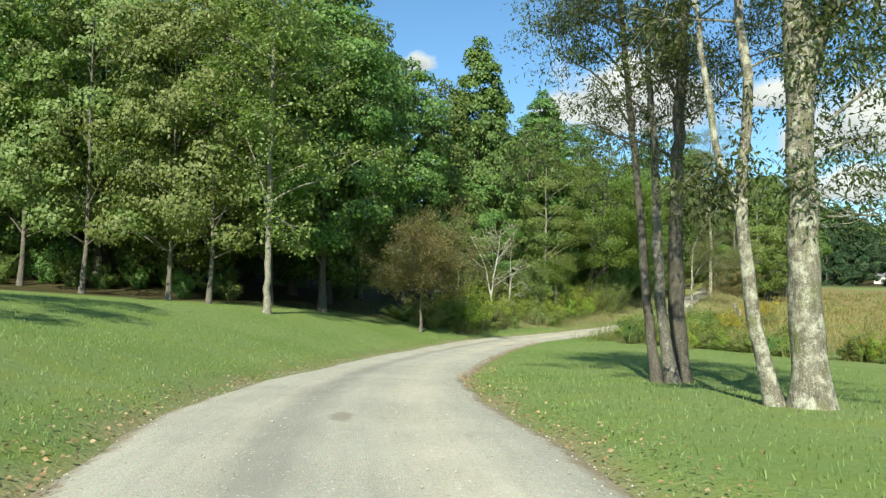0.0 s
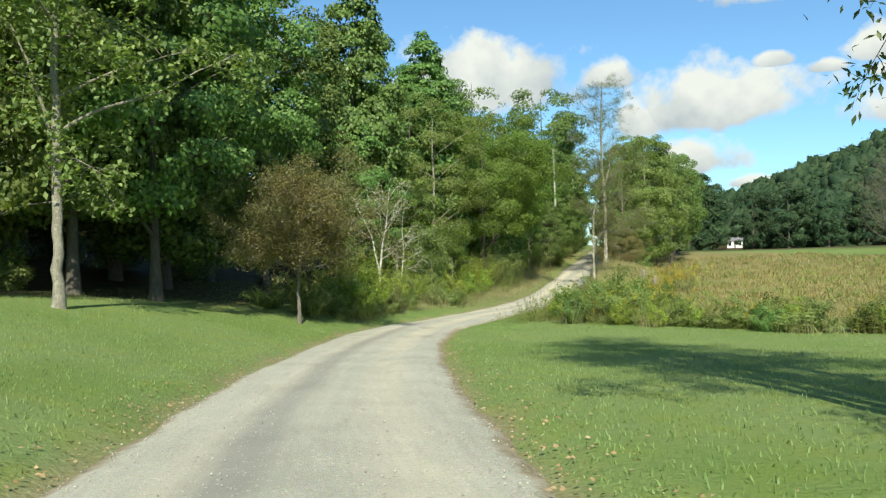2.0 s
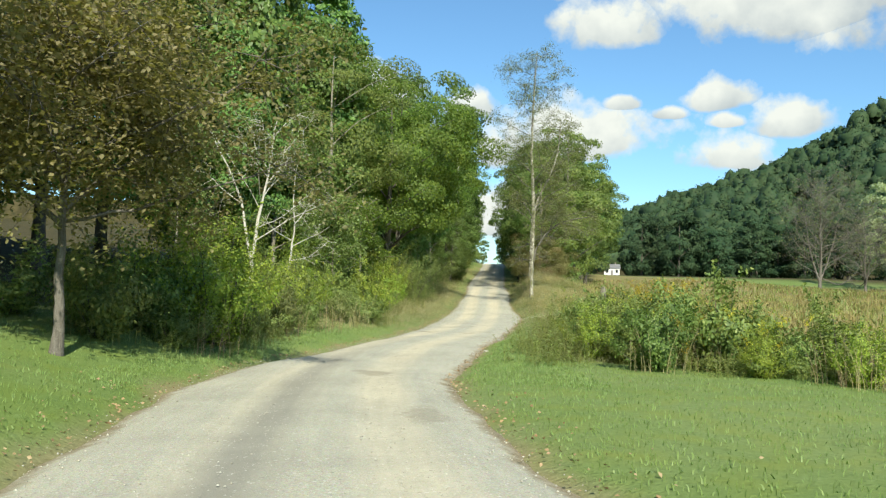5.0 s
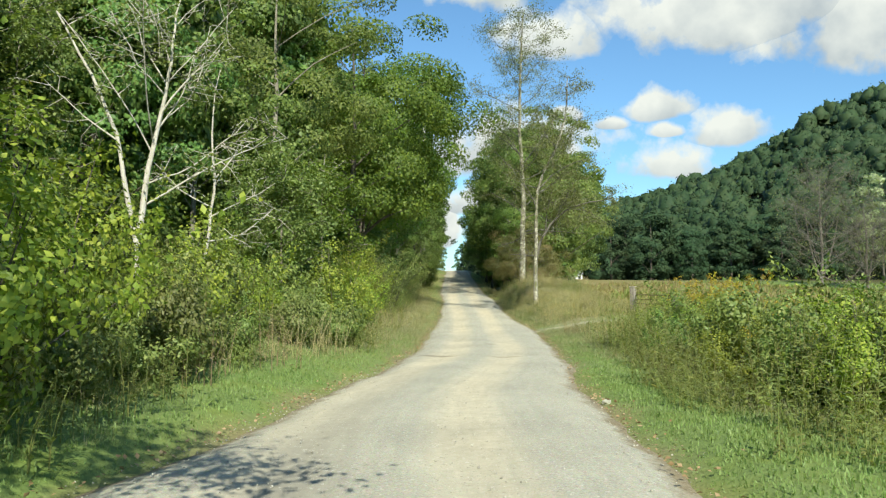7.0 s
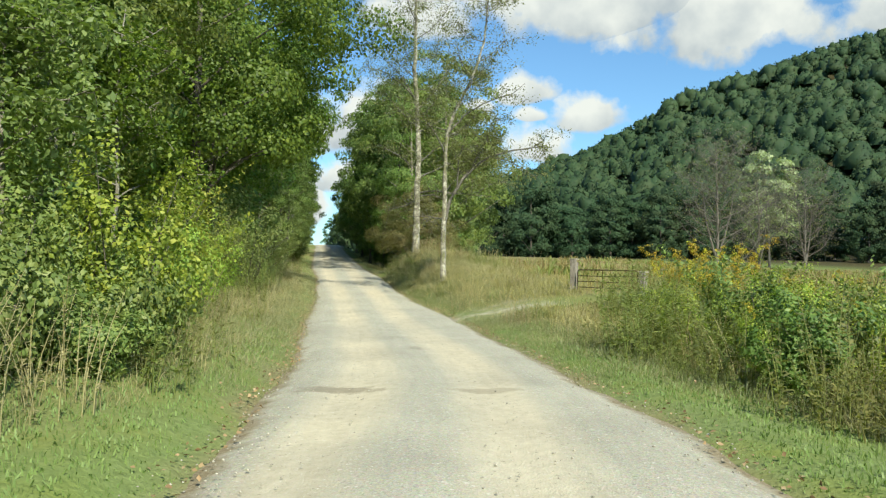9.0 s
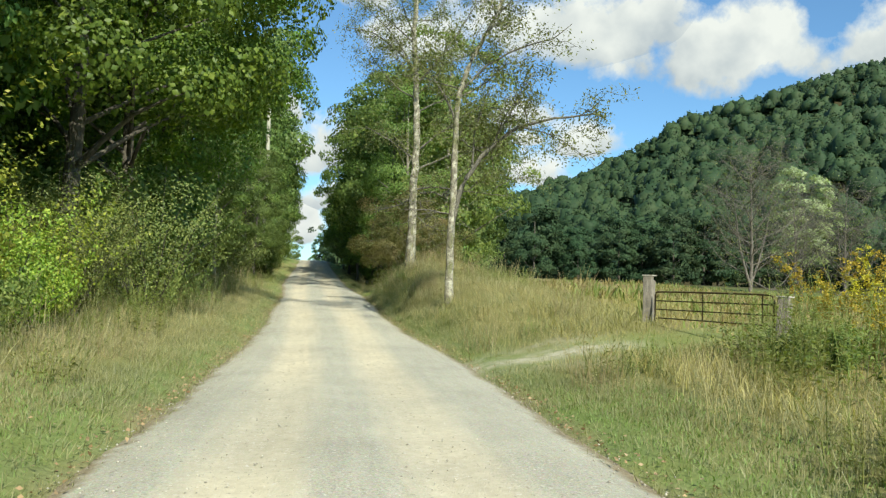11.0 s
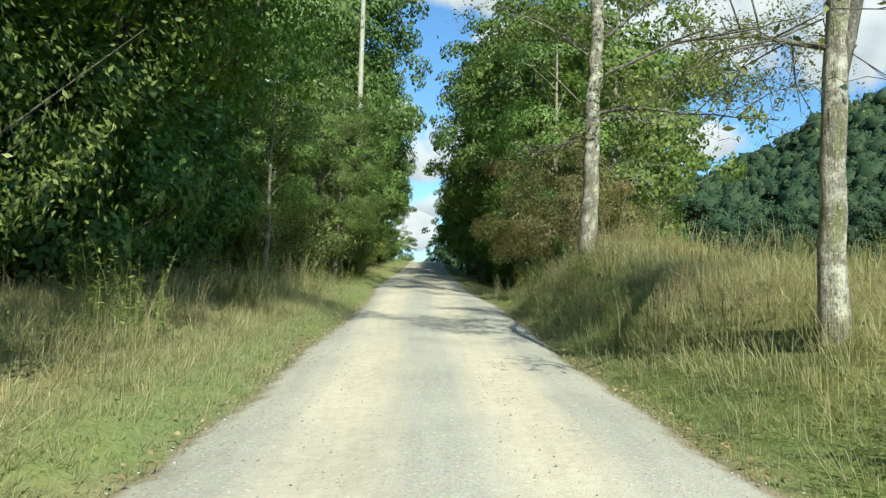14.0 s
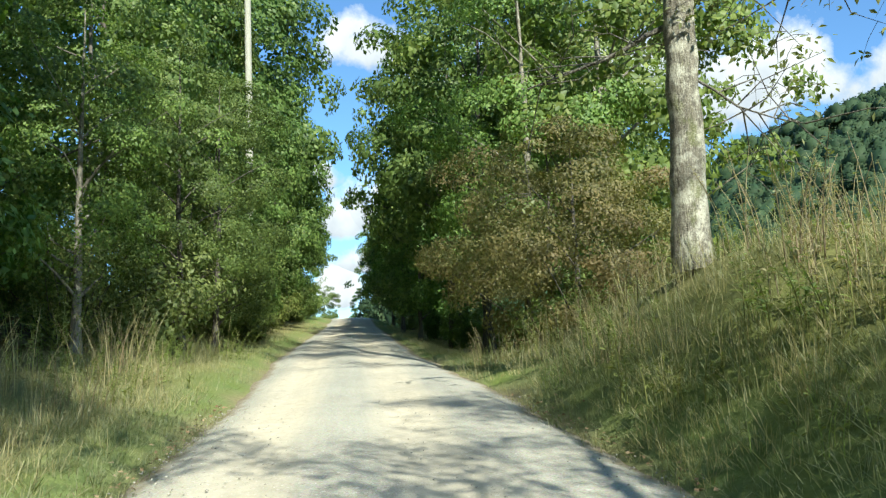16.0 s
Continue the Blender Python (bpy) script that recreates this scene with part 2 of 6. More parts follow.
def make_ground_mat():
    k = Mat("ground_turf")
    col = k.n("ShaderNodeVertexColor")
    col.layer_name = "cover"
    sep = k.n("ShaderNodeSeparateColor")
    k.l(col.outputs[0], sep.inputs[0])
    fine, mid, big = k.noise(14, 5, 0.65), k.noise(1.3, 5), k.noise(0.16, 3)
    lawn = k.ramp(fine, [(0.25, (0.13, 0.175, 0.06)), (0.55, (0.18, 0.24, 0.085)), (0.8, (0.25, 0.305, 0.125))])
    lawn = k.mix(k.ramp(mid, [(0.45, (0, 0, 0)), (0.75, (1, 1, 1))]), lawn, (0.2, 0.24, 0.06))
    lawn = k.mix(k.ramp(big, [(0.4, (0, 0, 0)), (0.7, (0.6, 0.6, 0.6))]), lawn, (0.11, 0.19, 0.035))
    field = k.ramp(fine, [(0.25, (0.16, 0.14, 0.06)), (0.6, (0.27, 0.23, 0.105)), (0.85, (0.38, 0.31, 0.155))])
    field = k.mix(k.ramp(big, [(0.4, (0, 0, 0)), (0.65, (0.7, 0.7, 0.7))]), field, (0.17, 0.17, 0.06))
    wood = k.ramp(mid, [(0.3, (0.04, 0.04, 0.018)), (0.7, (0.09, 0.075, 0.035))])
    dirt = k.ramp(fine, [(0.3, (0.2, 0.15, 0.09)), (0.7, (0.36, 0.28, 0.18))])
    c = k.mix(sep.outputs[0], lawn, field)
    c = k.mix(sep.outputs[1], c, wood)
    c = k.mix(sep.outputs[2], c, dirt)
    stones = k.ramp(fine, [(0.3, (0.36, 0.33, 0.25)), (0.7, (0.56, 0.52, 0.41))])
    c = k.mix(k.math("MULTIPLY", col.outputs["Alpha"], k.ramp(k.noise(2.2, 5, 0.65), [(0.36, (0.2, 0.2, 0.2)), (0.55, (1, 1, 1))])), c, stones)
    return k.done(c, 0.95, fine, 0.6, 0.05, 0.1)


def make_road_mat():
    """Limestone gravel: grey loose strips, pale buff wheel tracks, stones of a few centimetres."""
    k = Mat("road_gravel")
    uv = k.n("ShaderNodeUVMap")
    uv.uv_map = "along"
    sep = k.n("ShaderNodeSeparateXYZ")
    k.l(uv.outputs[0], sep.inputs[0])
    p = k.pos()
    streak = k.noise(1.0, 5, 0.6, uv.outputs[0], (3.2, 0.22, 1.0))
    streak2 = k.noise(1.0, 6, 0.65, uv.outputs[0], (7.0, 0.6, 1.0))
    wob = k.math("MULTIPLY", k.math("SUBTRACT", k.noise(0.2, 3), 0.5), 0.4)
    across = k.math("ADD", k.math("SUBTRACT", sep.outputs[0], 0.1), wob)
    dist = k.math("ABSOLUTE", k.math("SUBTRACT", k.math("ABSOLUTE", across), 0.78))
    dist = k.math("ADD", dist, k.math("MULTIPLY", k.math("SUBTRACT", streak, 0.5), 0.45))
    track = k.ramp(dist, [(0.2, (1, 1, 1)), (0.58, (0, 0, 0))])
    patch = k.ramp(k.noise(0.13, 4, 0.6), [(0.38, (0.6, 0.6, 0.6)), (0.6, (1, 1, 1))])
    newer = k.math("ADD", 0.4, k.math("MULTIPLY", 0.6, k.math("MINIMUM", k.math("MAXIMUM", k.math("DIVIDE", k.math("SUBTRACT", sep.outputs[1], 32.0), 25.0), 0.0), 1.0)))
    patch = k.math("MULTIPLY", patch, newer)
    vor = k.n("ShaderNodeTexVoronoi", Scale=55.0)
    k.l(p, vor.inputs["Vector"])
    fine = k.noise(55, 4, 0.7)
    grey = k.ramp(fine, [(0.25, (0.32, 0.305, 0.225)), (0.55, (0.45, 0.435, 0.325)), (0.8, (0.58, 0.56, 0.44))])
    grey = k.mix(0.22, grey, vor.outputs["Color"], "SOFT_LIGHT")
    hue = k.n("ShaderNodeHueSaturation", Saturation=0.8, Fac=1.0)
    k.l(grey, hue.inputs["Color"])
    buff = k.ramp(k.noise(9, 5, 0.65), [(0.3, (0.53, 0.475, 0.34)), (0.7, (0.67, 0.61, 0.455))])
    c = k.mix(k.math("MULTIPLY", track, patch), hue.outputs[0], buff)
    stain = k.ramp(streak2, [(0.3, (0.88, 0.88, 0.88)), (0.62, (1, 1, 1))])
    c = k.mix(1.0, c, stain, "MULTIPLY")
    # packed darker fines where wheels run by the lawn, and broad blotches all along
    lane = k.math("ABSOLUTE", k.math("ADD", k.math("ADD", across, 0.62), k.math("MULTIPLY", k.math("SUBTRACT", streak, 0.5), 0.3)))
    packed = k.math("MULTIPLY", k.ramp(lane, [(0.12, (1, 1, 1)), (0.48, (0, 0, 0))]), k.math("MULTIPLY", k.math("MINIMUM", k.math("MAXIMUM", k.math("DIVIDE", k.math("SUBTRACT", 62.0, sep.outputs[1]), 14.0), 0.0), 1.0), 0.75))
    c = k.mix(packed, c, (0.255, 0.25, 0.215))
    c = k.mix(1.0, c, k.ramp(k.noise(0.55, 5, 0.65), [(0.32, (0.84, 0.84, 0.85)), (0.6, (1, 1, 1))]), "MULTIPLY")
    chip = k.noise(24, 2, 0.5)
    c = k.mix(k.ramp(chip, [(0.66, (0, 0, 0)), (0.7, (0.7, 0.7, 0.7))]), c, (0.62, 0.6, 0.54))
    c = k.mix(k.ramp(chip, [(0.3, (0.55, 0.55, 0.55)), (0.34, (0, 0, 0))]), c, (0.2, 0.19, 0.16))
    # damp potholes and a washed rut across the road: place along, across, half length, half width
    for s0, d0, ls, ld, amount in ((9.2, 0.0, 0.5, 0.16, 0.5), (64.9, -0.85, 0.3, 0.6, 0.6), (64.9, 0.8, 0.22, 0.5, 0.4), (48.4, 0.6, 0.6, 0.45, 0.4), (42.6, 1.35, 0.9, 0.3, 0.35), (70.5, 0.35, 0.5, 0.18, 0.3)):
        u = k.math("DIVIDE", k.math("SUBTRACT", sep.outputs[1], s0), ls)
        v = k.math("DIVIDE", k.math("SUBTRACT", sep.outputs[0], d0), ld)
        far = k.math("ADD", k.math("SQRT", k.math("ADD", k.math("MULTIPLY", u, u), k.math("MULTIPLY", v, v))), k.math("MULTIPLY", k.math("SUBTRACT", k.noise(5.0, 5, 0.65), 0.5), 1.6))
        c = k.mix(k.ramp(far, [(0.6, (amount, amount, amount)), (1.0, (0, 0, 0))]), c, (0.17, 0.145, 0.1))
    rim = k.n("ShaderNodeUVMap")
    rim.uv_map = "rim"
    rs = k.n("ShaderNodeSeparateXYZ")
    k.l(rim.outputs[0], rs.inputs[0])
    worn = k.math("ADD", rs.outputs[0], k.math("MULTIPLY", k.math("SUBTRACT", k.noise(3.0, 6, 0.7), 0.5), 0.7))
    soil = k.ramp(k.noise(30, 4, 0.7), [(0.3, (0.17, 0.135, 0.085)), (0.55, (0.26, 0.22, 0.14)), (0.75, (0.38, 0.35, 0.27))])
    c = k.mix(k.ramp(worn, [(0.02, (0, 0, 0)), (0.2, (1, 1, 1))]), c, soil)
    h = k.math("ADD", k.math("MULTIPLY", fine, 0.5), vor.outputs["Distance"])
    return k.done(c, 0.95, h, 0.4, 0.012, 0.15)


GROUND, ROAD = make_ground_mat(), make_road_mat()


# ---- the lie of the land ----
ROAD_XY = [(4.5, -40.0), (2.2, -18.0), (0.9, -6.0)] + [(r[1], r[2]) for r in ROWS if r[0] in (0, 1, 2, 3, 4)] + [
    (0.6, 35.6), (2.68, 44.3), (4.42, 49.47), (7.3, 55.6), (12.17, 63.2), (14.64, 67.9), (17.0, 72.7), (19.4, 77.6), (23.85, 87.3), (28.3, 97.4), (57.3, 160.0), (73.4, 196.0), (150.0, 380.0)]
ROAD_Z = [(-45, 1.2), (-12, 0.25), (0, 0.0), (6.2, -0.09), (12.4, -0.33), (19, -0.68), (25.7, -0.99), (29, -1.12), (36, -1.42), (45, -1.64), (55, -1.73), (71, -1.74), (79, -1.75), (84, -1.62), (92, -1.1), (99, -0.68), (150, 2.6), (172, 4.4), (190, 4.9), (240, 3.8), (500, 0.0)]


def curve_through(pts, step):
    """A smooth line through points, every step metres."""
    p = np.array(pts, float)
    out = []
    for i in range(len(p) - 1):
        a, b = p[max(i - 1, 0)], p[min(i + 2, len(p) - 1)]
        q, r = p[i], p[i + 1]
        n = max(2, int(np.linalg.norm(r - q) / step))
        u = np.linspace(0, 1, n, endpoint=False)[:, None]
        h = np.linalg.norm(r - q)
        m0 = (r - a) / max(np.linalg.norm(r - a), 1e-6) * h
        m1 = (b - q) / max(np.linalg.norm(b - q), 1e-6) * h
        out.append((2 * u**3 - 3 * u**2 + 1) * q + (u**3 - 2 * u**2 + u) * m0 + (-2 * u**3 + 3 * u**2) * r + (u**3 - u**2) * m1)
    out.append(p[-1:])
    return np.concatenate(out)


LINE = curve_through(ROAD_XY, 0.5)
_len = np.concatenate([[0], np.cumsum(np.linalg.norm(np.diff(LINE, axis=0), axis=1))])
S = _len - _len[np.argmin(np.hypot(*LINE.T))]
TAN = np.gradient(LINE, axis=0)
TAN /= np.linalg.norm(TAN, axis=1, keepdims=True)


def smooth(a, b, x):
    u = np.clip((np.asarray(x, float) - a) / (b - a), 0, 1)
    return u * u * (3 - 2 * u)


_zs = np.interp(S, *zip(*ROAD_Z))
_ker = np.hanning(15) / np.hanning(15).sum()
ZS = np.convolve(np.pad(_zs, 7, mode="edge"), _ker, "valid")


def along(x, y):
    """Distance along the road and offset to its right (left: minus) of places."""
    x, y = np.atleast_1d(np.asarray(x, float)), np.atleast_1d(np.asarray(y, float))
    s, d = np.empty(len(x)), np.empty(len(x))
    coarse, reach = LINE[::8], np.arange(-8, 9)
    for i in range(0, len(x), 20000):
        q = np.stack([x[i:i + 20000], y[i:i + 20000]], 1)
        k0 = ((q[:, None] - coarse[None]) ** 2).sum(-1).argmin(1) * 8
        ks = np.clip(k0[:, None] + reach[None], 0, len(LINE) - 1)
        k = ks[np.arange(len(q)), ((q[:, None] - LINE[ks]) ** 2).sum(-1).argmin(1)]
        off = q - LINE[k]
        s[i:i + 20000] = S[k] + (off * TAN[k]).sum(1)
        d[i:i + 20000] = off[:, 0] * TAN[k, 1] - off[:, 1] * TAN[k, 0]
    return s, d


def wavy(x, y, scale, seed=0.0):
    """Cheap smooth unevenness, about -1 to 1."""
    a = np.sin(x / scale + 1.3 + seed) * np.cos(y / scale * 1.17 - 0.7 * seed)
    b = np.sin((x * 0.6 + y * 0.8) / scale * 2.1 + 2.1 * seed) * 0.5
    return (a + b) / 1.5


EDGE_L = [(-20, 1.7), (5, 1.75), (10, 2.0), (16, 1.95), (22, 1.7), (28, 1.85), (36, 1.9), (41, 2.05), (46, 2.2), (50, 1.95), (53, 1.32), (57, 1.12), (61, 1.15), (65, 1.5), (74, 1.72), (82, 1.88), (86, 1.65), (91, 1.52), (96, 1.5), (100, 1.3), (106, 1.25), (115, 1.6)]
EDGE_R = [(-20, 1.8), (5, 1.95), (9, 1.9), (12, 1.75), (17, 1.58), (21, 1.82), (25, 1.94), (35, 2.02), (40, 1.85), (48, 1.9), (52.5, 2.4), (56, 2.45), (59, 2.3), (63, 2.2), (66, 1.95), (74, 2.2), (79, 2.45), (82.5, 2.52), (86, 2.32), (88.5, 2.1), (93, 1.95), (96, 2.05), (100, 2.2), (104, 2.25), (115, 1.8)]


def half_width(s, d=1.0):
    """The gravel's half width on the side of d."""
    w = np.where(np.asarray(d) < 0, np.interp(s, *zip(*EDGE_L)), np.interp(s, *zip(*EDGE_R)))
    return w + 0.03 * np.sin(s * 0.9 + np.sign(d)) + 0.02 * np.sin(s * 2.3 + 2 * np.sign(d))


def height(x, y, s=None, d=None):
    """The ground's height."""
    x, y = np.atleast_1d(np.asarray(x, float)), np.atleast_1d(np.asarray(y, float))
    if s is None:
        s, d = along(x, y)
    zr = np.interp(s, S, ZS)
    w = half_width(s, d)
    a = np.maximum(np.abs(d) - w, 0)
    lawn_rise = 0.19 * np.minimum(a, 8) + 0.05 * np.clip(a - 8, 0, 20) + 0.16 * np.maximum(a - 28, 0)
    bank_rise = 0.165 * np.minimum(a, 12) + 0.16 * np.maximum(a - 12, 0)
    turn = smooth(36, 50, s)
    left = (lawn_rise * (1 - turn) + bank_rise * turn) * (1 - 0.35 * smooth(75, 90, s)) * smooth(0, 3, a) + 0.12 * smooth(0, 0.8, a)
    left = np.where(a > 60, left * 0 + 0.165 * 12 + 0.16 * 48 + 0.03 * (a - 60), left)
    u = (x - 14) * 0.75 + (y - 55) * 0.66
    field = -2.05 + 0.012 * u + 0.00047 * u * np.abs(u) + 1.5 * np.exp(-(((x - 29.5) / 10) ** 2 + ((y - 91) / 14) ** 2))
    field = field + 0.7 * np.exp(-(((x - 30.8) / 2.8) ** 2 + ((y - 93.2) / 4) ** 2)) + 0.65 * np.exp(-(((x - 25.5) / 3) ** 2 + ((y - 82.4) / 4) ** 2))
    cap = np.interp(np.degrees(np.arctan2(x - 8, y - 52)), [-180, 30, 33, 41, 48, 56, 75, 180], [3.1, 3.1, 2.9, 2.0, 0.9, 0.1, -0.4, -0.6])
    field = cap - np.log1p(np.exp(np.minimum((cap - field) * 2.5, 60.0))) / 2.5
    into = smooth(0.1, 3.2 - 0.9 * smooth(84, 92, s), a) * smooth(50, 64, s)
    lawn = zr - 0.018 * np.minimum(a, 30) + 0.05 * smooth(0, 0.8, a)
    right = lawn * (1 - into) + np.maximum(field, zr - 1.5) * into
    z = np.where(d < 0, zr + left, right)
    z = z + wavy(x, y, 3.1) * 0.06 * smooth(0.5, 4, a) + wavy(x, y, 17, 2.0) * 0.25 * smooth(4, 25, a)
    # wooded hills on the right of the valley
    ang = np.degrees(np.arctan2(x - 8, y - 52))
    r = np.hypot(x - 8, y - 52)
    top = np.interp(ang, [-180, 8, 22, 31, 36, 44, 50, 56, 61, 75, 110, 180], [0, 0, 10, 27, 42, 65, 93, 110, 122, 126, 50, 0])
    foot = np.interp(ang, [-180, 20, 36, 60, 90, 180], [160, 160, 155, 150, 140, 140])
    z = z + top * smooth(0, 1, np.clip((r - foot) / (520 - foot), 0, 1)) * (1 + 0.04 * wavy(x, y, 40, 1.0) + 0.1 * wavy(x, y, 75, 4.0) * (1 - smooth(320, 420, r)))
    k = smooth(0.05, 0.85, a)
    return (zr - 0.13) * (1 - k) + z * k


LANE = ((20.0, 77.0), (22.3, 75.5), (24.5, 74.9), (27.2, 74.9), (36.0, 76.5))


def lane_off(x, y):
    """Distance from the grassy track that leaves the road through the gate."""
    best = np.full(np.shape(x), 99.0)
    for (ax, ay), (bx, by) in zip(LANE, LANE[1:]):
        ux, uy = bx - ax, by - ay
        t = np.clip(((x - ax) * ux + (y - ay) * uy) / (ux * ux + uy * uy), 0, 1)
        best = np.minimum(best, np.hypot(x - ax - t * ux, y - ay - t * uy))
    return best


def h1(x, y):
    return float(height(x, y)[0])


# ---- mesh helpers ----
def link_mesh(name, verts, faces, material, parent=None, label="", smooth_shade=False):
    me = bpy.data.meshes.new(name)
    verts = np.asarray(verts, np.float32)
    if isinstance(faces, np.ndarray):
        n, w = faces.shape
        me.vertices.add(len(verts)); me.vertices.foreach_set("co", verts.ravel())
        me.loops.add(n * w); me.loops.foreach_set("vertex_index", faces.astype(np.int32).ravel())
        me.polygons.add(n); me.polygons.foreach_set("loop_start", np.arange(0, n * w, w, dtype=np.int32))
        me.polygons.foreach_set("loop_total", np.full(n, w, dtype=np.int32))
    else:
        me.from_pydata([tuple(v) for v in verts], [], faces)
    if smooth_shade:
        me.polygons.foreach_set("use_smooth", np.ones(len(me.polygons), dtype=bool))
    me.update(calc_edges=True)
    me.materials.append(material)
    ob = new(name, me)
    if parent:
        ob.parent = parent
    if label:
        ob["label"] = label
    return ob


def part(name, bm, material, parent, label=""):
    me = bpy.data.meshes.new(name)
    bm.to_mesh(me)
    bm.free()
    me.materials.append(material)
    ob = new(name, me)
    ob.parent = parent
    if label:
        ob["label"] = label
    return ob


def tube(points, radii, sides=7):
    """A tapered limb along points: verts and quads."""
    p, rad = np.array(points, float), np.array(radii, float)
    tan = np.gradient(p, axis=0)
    tan /= np.linalg.norm(tan, axis=1, keepdims=True) + 1e-9
    ref = np.where(np.abs(tan[:, 2:3]) > 0.9, [[1.0, 0, 0]], [[0, 0, 1.0]])
    u = np.cross(tan, ref); u /= np.linalg.norm(u, axis=1, keepdims=True) + 1e-9
    v = np.cross(tan, u)
    a = np.linspace(0, 2 * np.pi, sides, endpoint=False)
    ring = p[:, None] + rad[:, None, None] * (np.cos(a)[None, :, None] * u[:, None] + np.sin(a)[None, :, None] * v[:, None])
    n = len(p)
    i = np.arange(n - 1)[:, None] * sides
    j = np.arange(sides)[None]
    f = np.stack([i + j, i + (j + 1) % sides, i + sides + (j + 1) % sides, i + sides + j], -1).reshape(-1, 4)
    return ring.reshape(-1, 3), f


def join(parts):
    vs, fs, k = [], [], 0
    for v, f in parts:
        vs.append(v); fs.append(f + k); k += len(v)
    return np.concatenate(vs), np.concatenate(fs)


def leaves(points, size, rng, droop=0.3, spread=0.6, long=1.5):
    """A folded pointed leaf (two triangles) at each point."""
    p = np.asarray(points, float)
    n = len(p)
    ax = rng.normal(size=(n, 3)); ax[:, 2] = ax[:, 2] * spread - droop
    ax /= np.linalg.norm(ax, axis=1, keepdims=True)
    side = np.cross(ax, rng.normal(size=(n, 3)) * [0.5, 0.5, 0.5] + [0, 0, 1.0])
    side /= np.linalg.norm(side, axis=1, keepdims=True) + 1e-9
    up = np.cross(side, ax)
    L = size * rng.uniform(0.6, 1.35, (n, 1))
    W = L / long * 0.5
    a, b = p, p + ax * L
    m = p + ax * L * 0.45
    c, e = m + side * W + up * W * 0.35, m - side * W + up * W * 0.35
    v = np.stack([a, c, b, e], 1).reshape(-1, 3)
    i = np.arange(n)[:, None] * 4
    f = np.concatenate([i + [0, 1, 2], i + [0, 2, 3]], 1).reshape(-1, 3)
    return v, f


def scatter(tips, count, rng, blob=0.55, minimum=0.3):
    """Leaf places in loose clumps round the twig ends."""
    c = np.array([p for p, _ in tips]); r = np.maximum(np.array([q for _, q in tips]), minimum)
    w = r ** 1.5; k = rng.choice(len(c), count, p=w / w.sum())
    v = rng.normal(size=(count, 3)) * blob
    v[:, 2] *= 0.7
    return c[k] + v * r[k][:, None]


def leaves_on(points, normals, size, rng, long=1.4, rough=0.55):
    """Leaves that lie roughly across the given normals."""
    p = np.asarray(points, float)
    n = len(p)
    nn = normals + rng.normal(size=(n, 3)) * rough
    nn /= np.linalg.norm(nn, axis=1, keepdims=True) + 1e-9
    ax = np.cross(nn, rng.normal(size=(n, 3)))
    ax[:, 2] -= 0.25
    ax /= np.linalg.norm(ax, axis=1, keepdims=True) + 1e-9
    side = np.cross(ax, nn)
    L = size * rng.uniform(0.6, 1.35, (n, 1))
    W = L / long * 0.5
    m = p + ax * L * 0.45
    v = np.stack([p, m + side * W - nn * W * 0.3, p + ax * L, m - side * W - nn * W * 0.3], 1).reshape(-1, 3)
    i = np.arange(n)[:, None] * 4
    return v, np.concatenate([i + [0, 1, 2], i + [0, 2, 3]], 1).reshape(-1, 3)


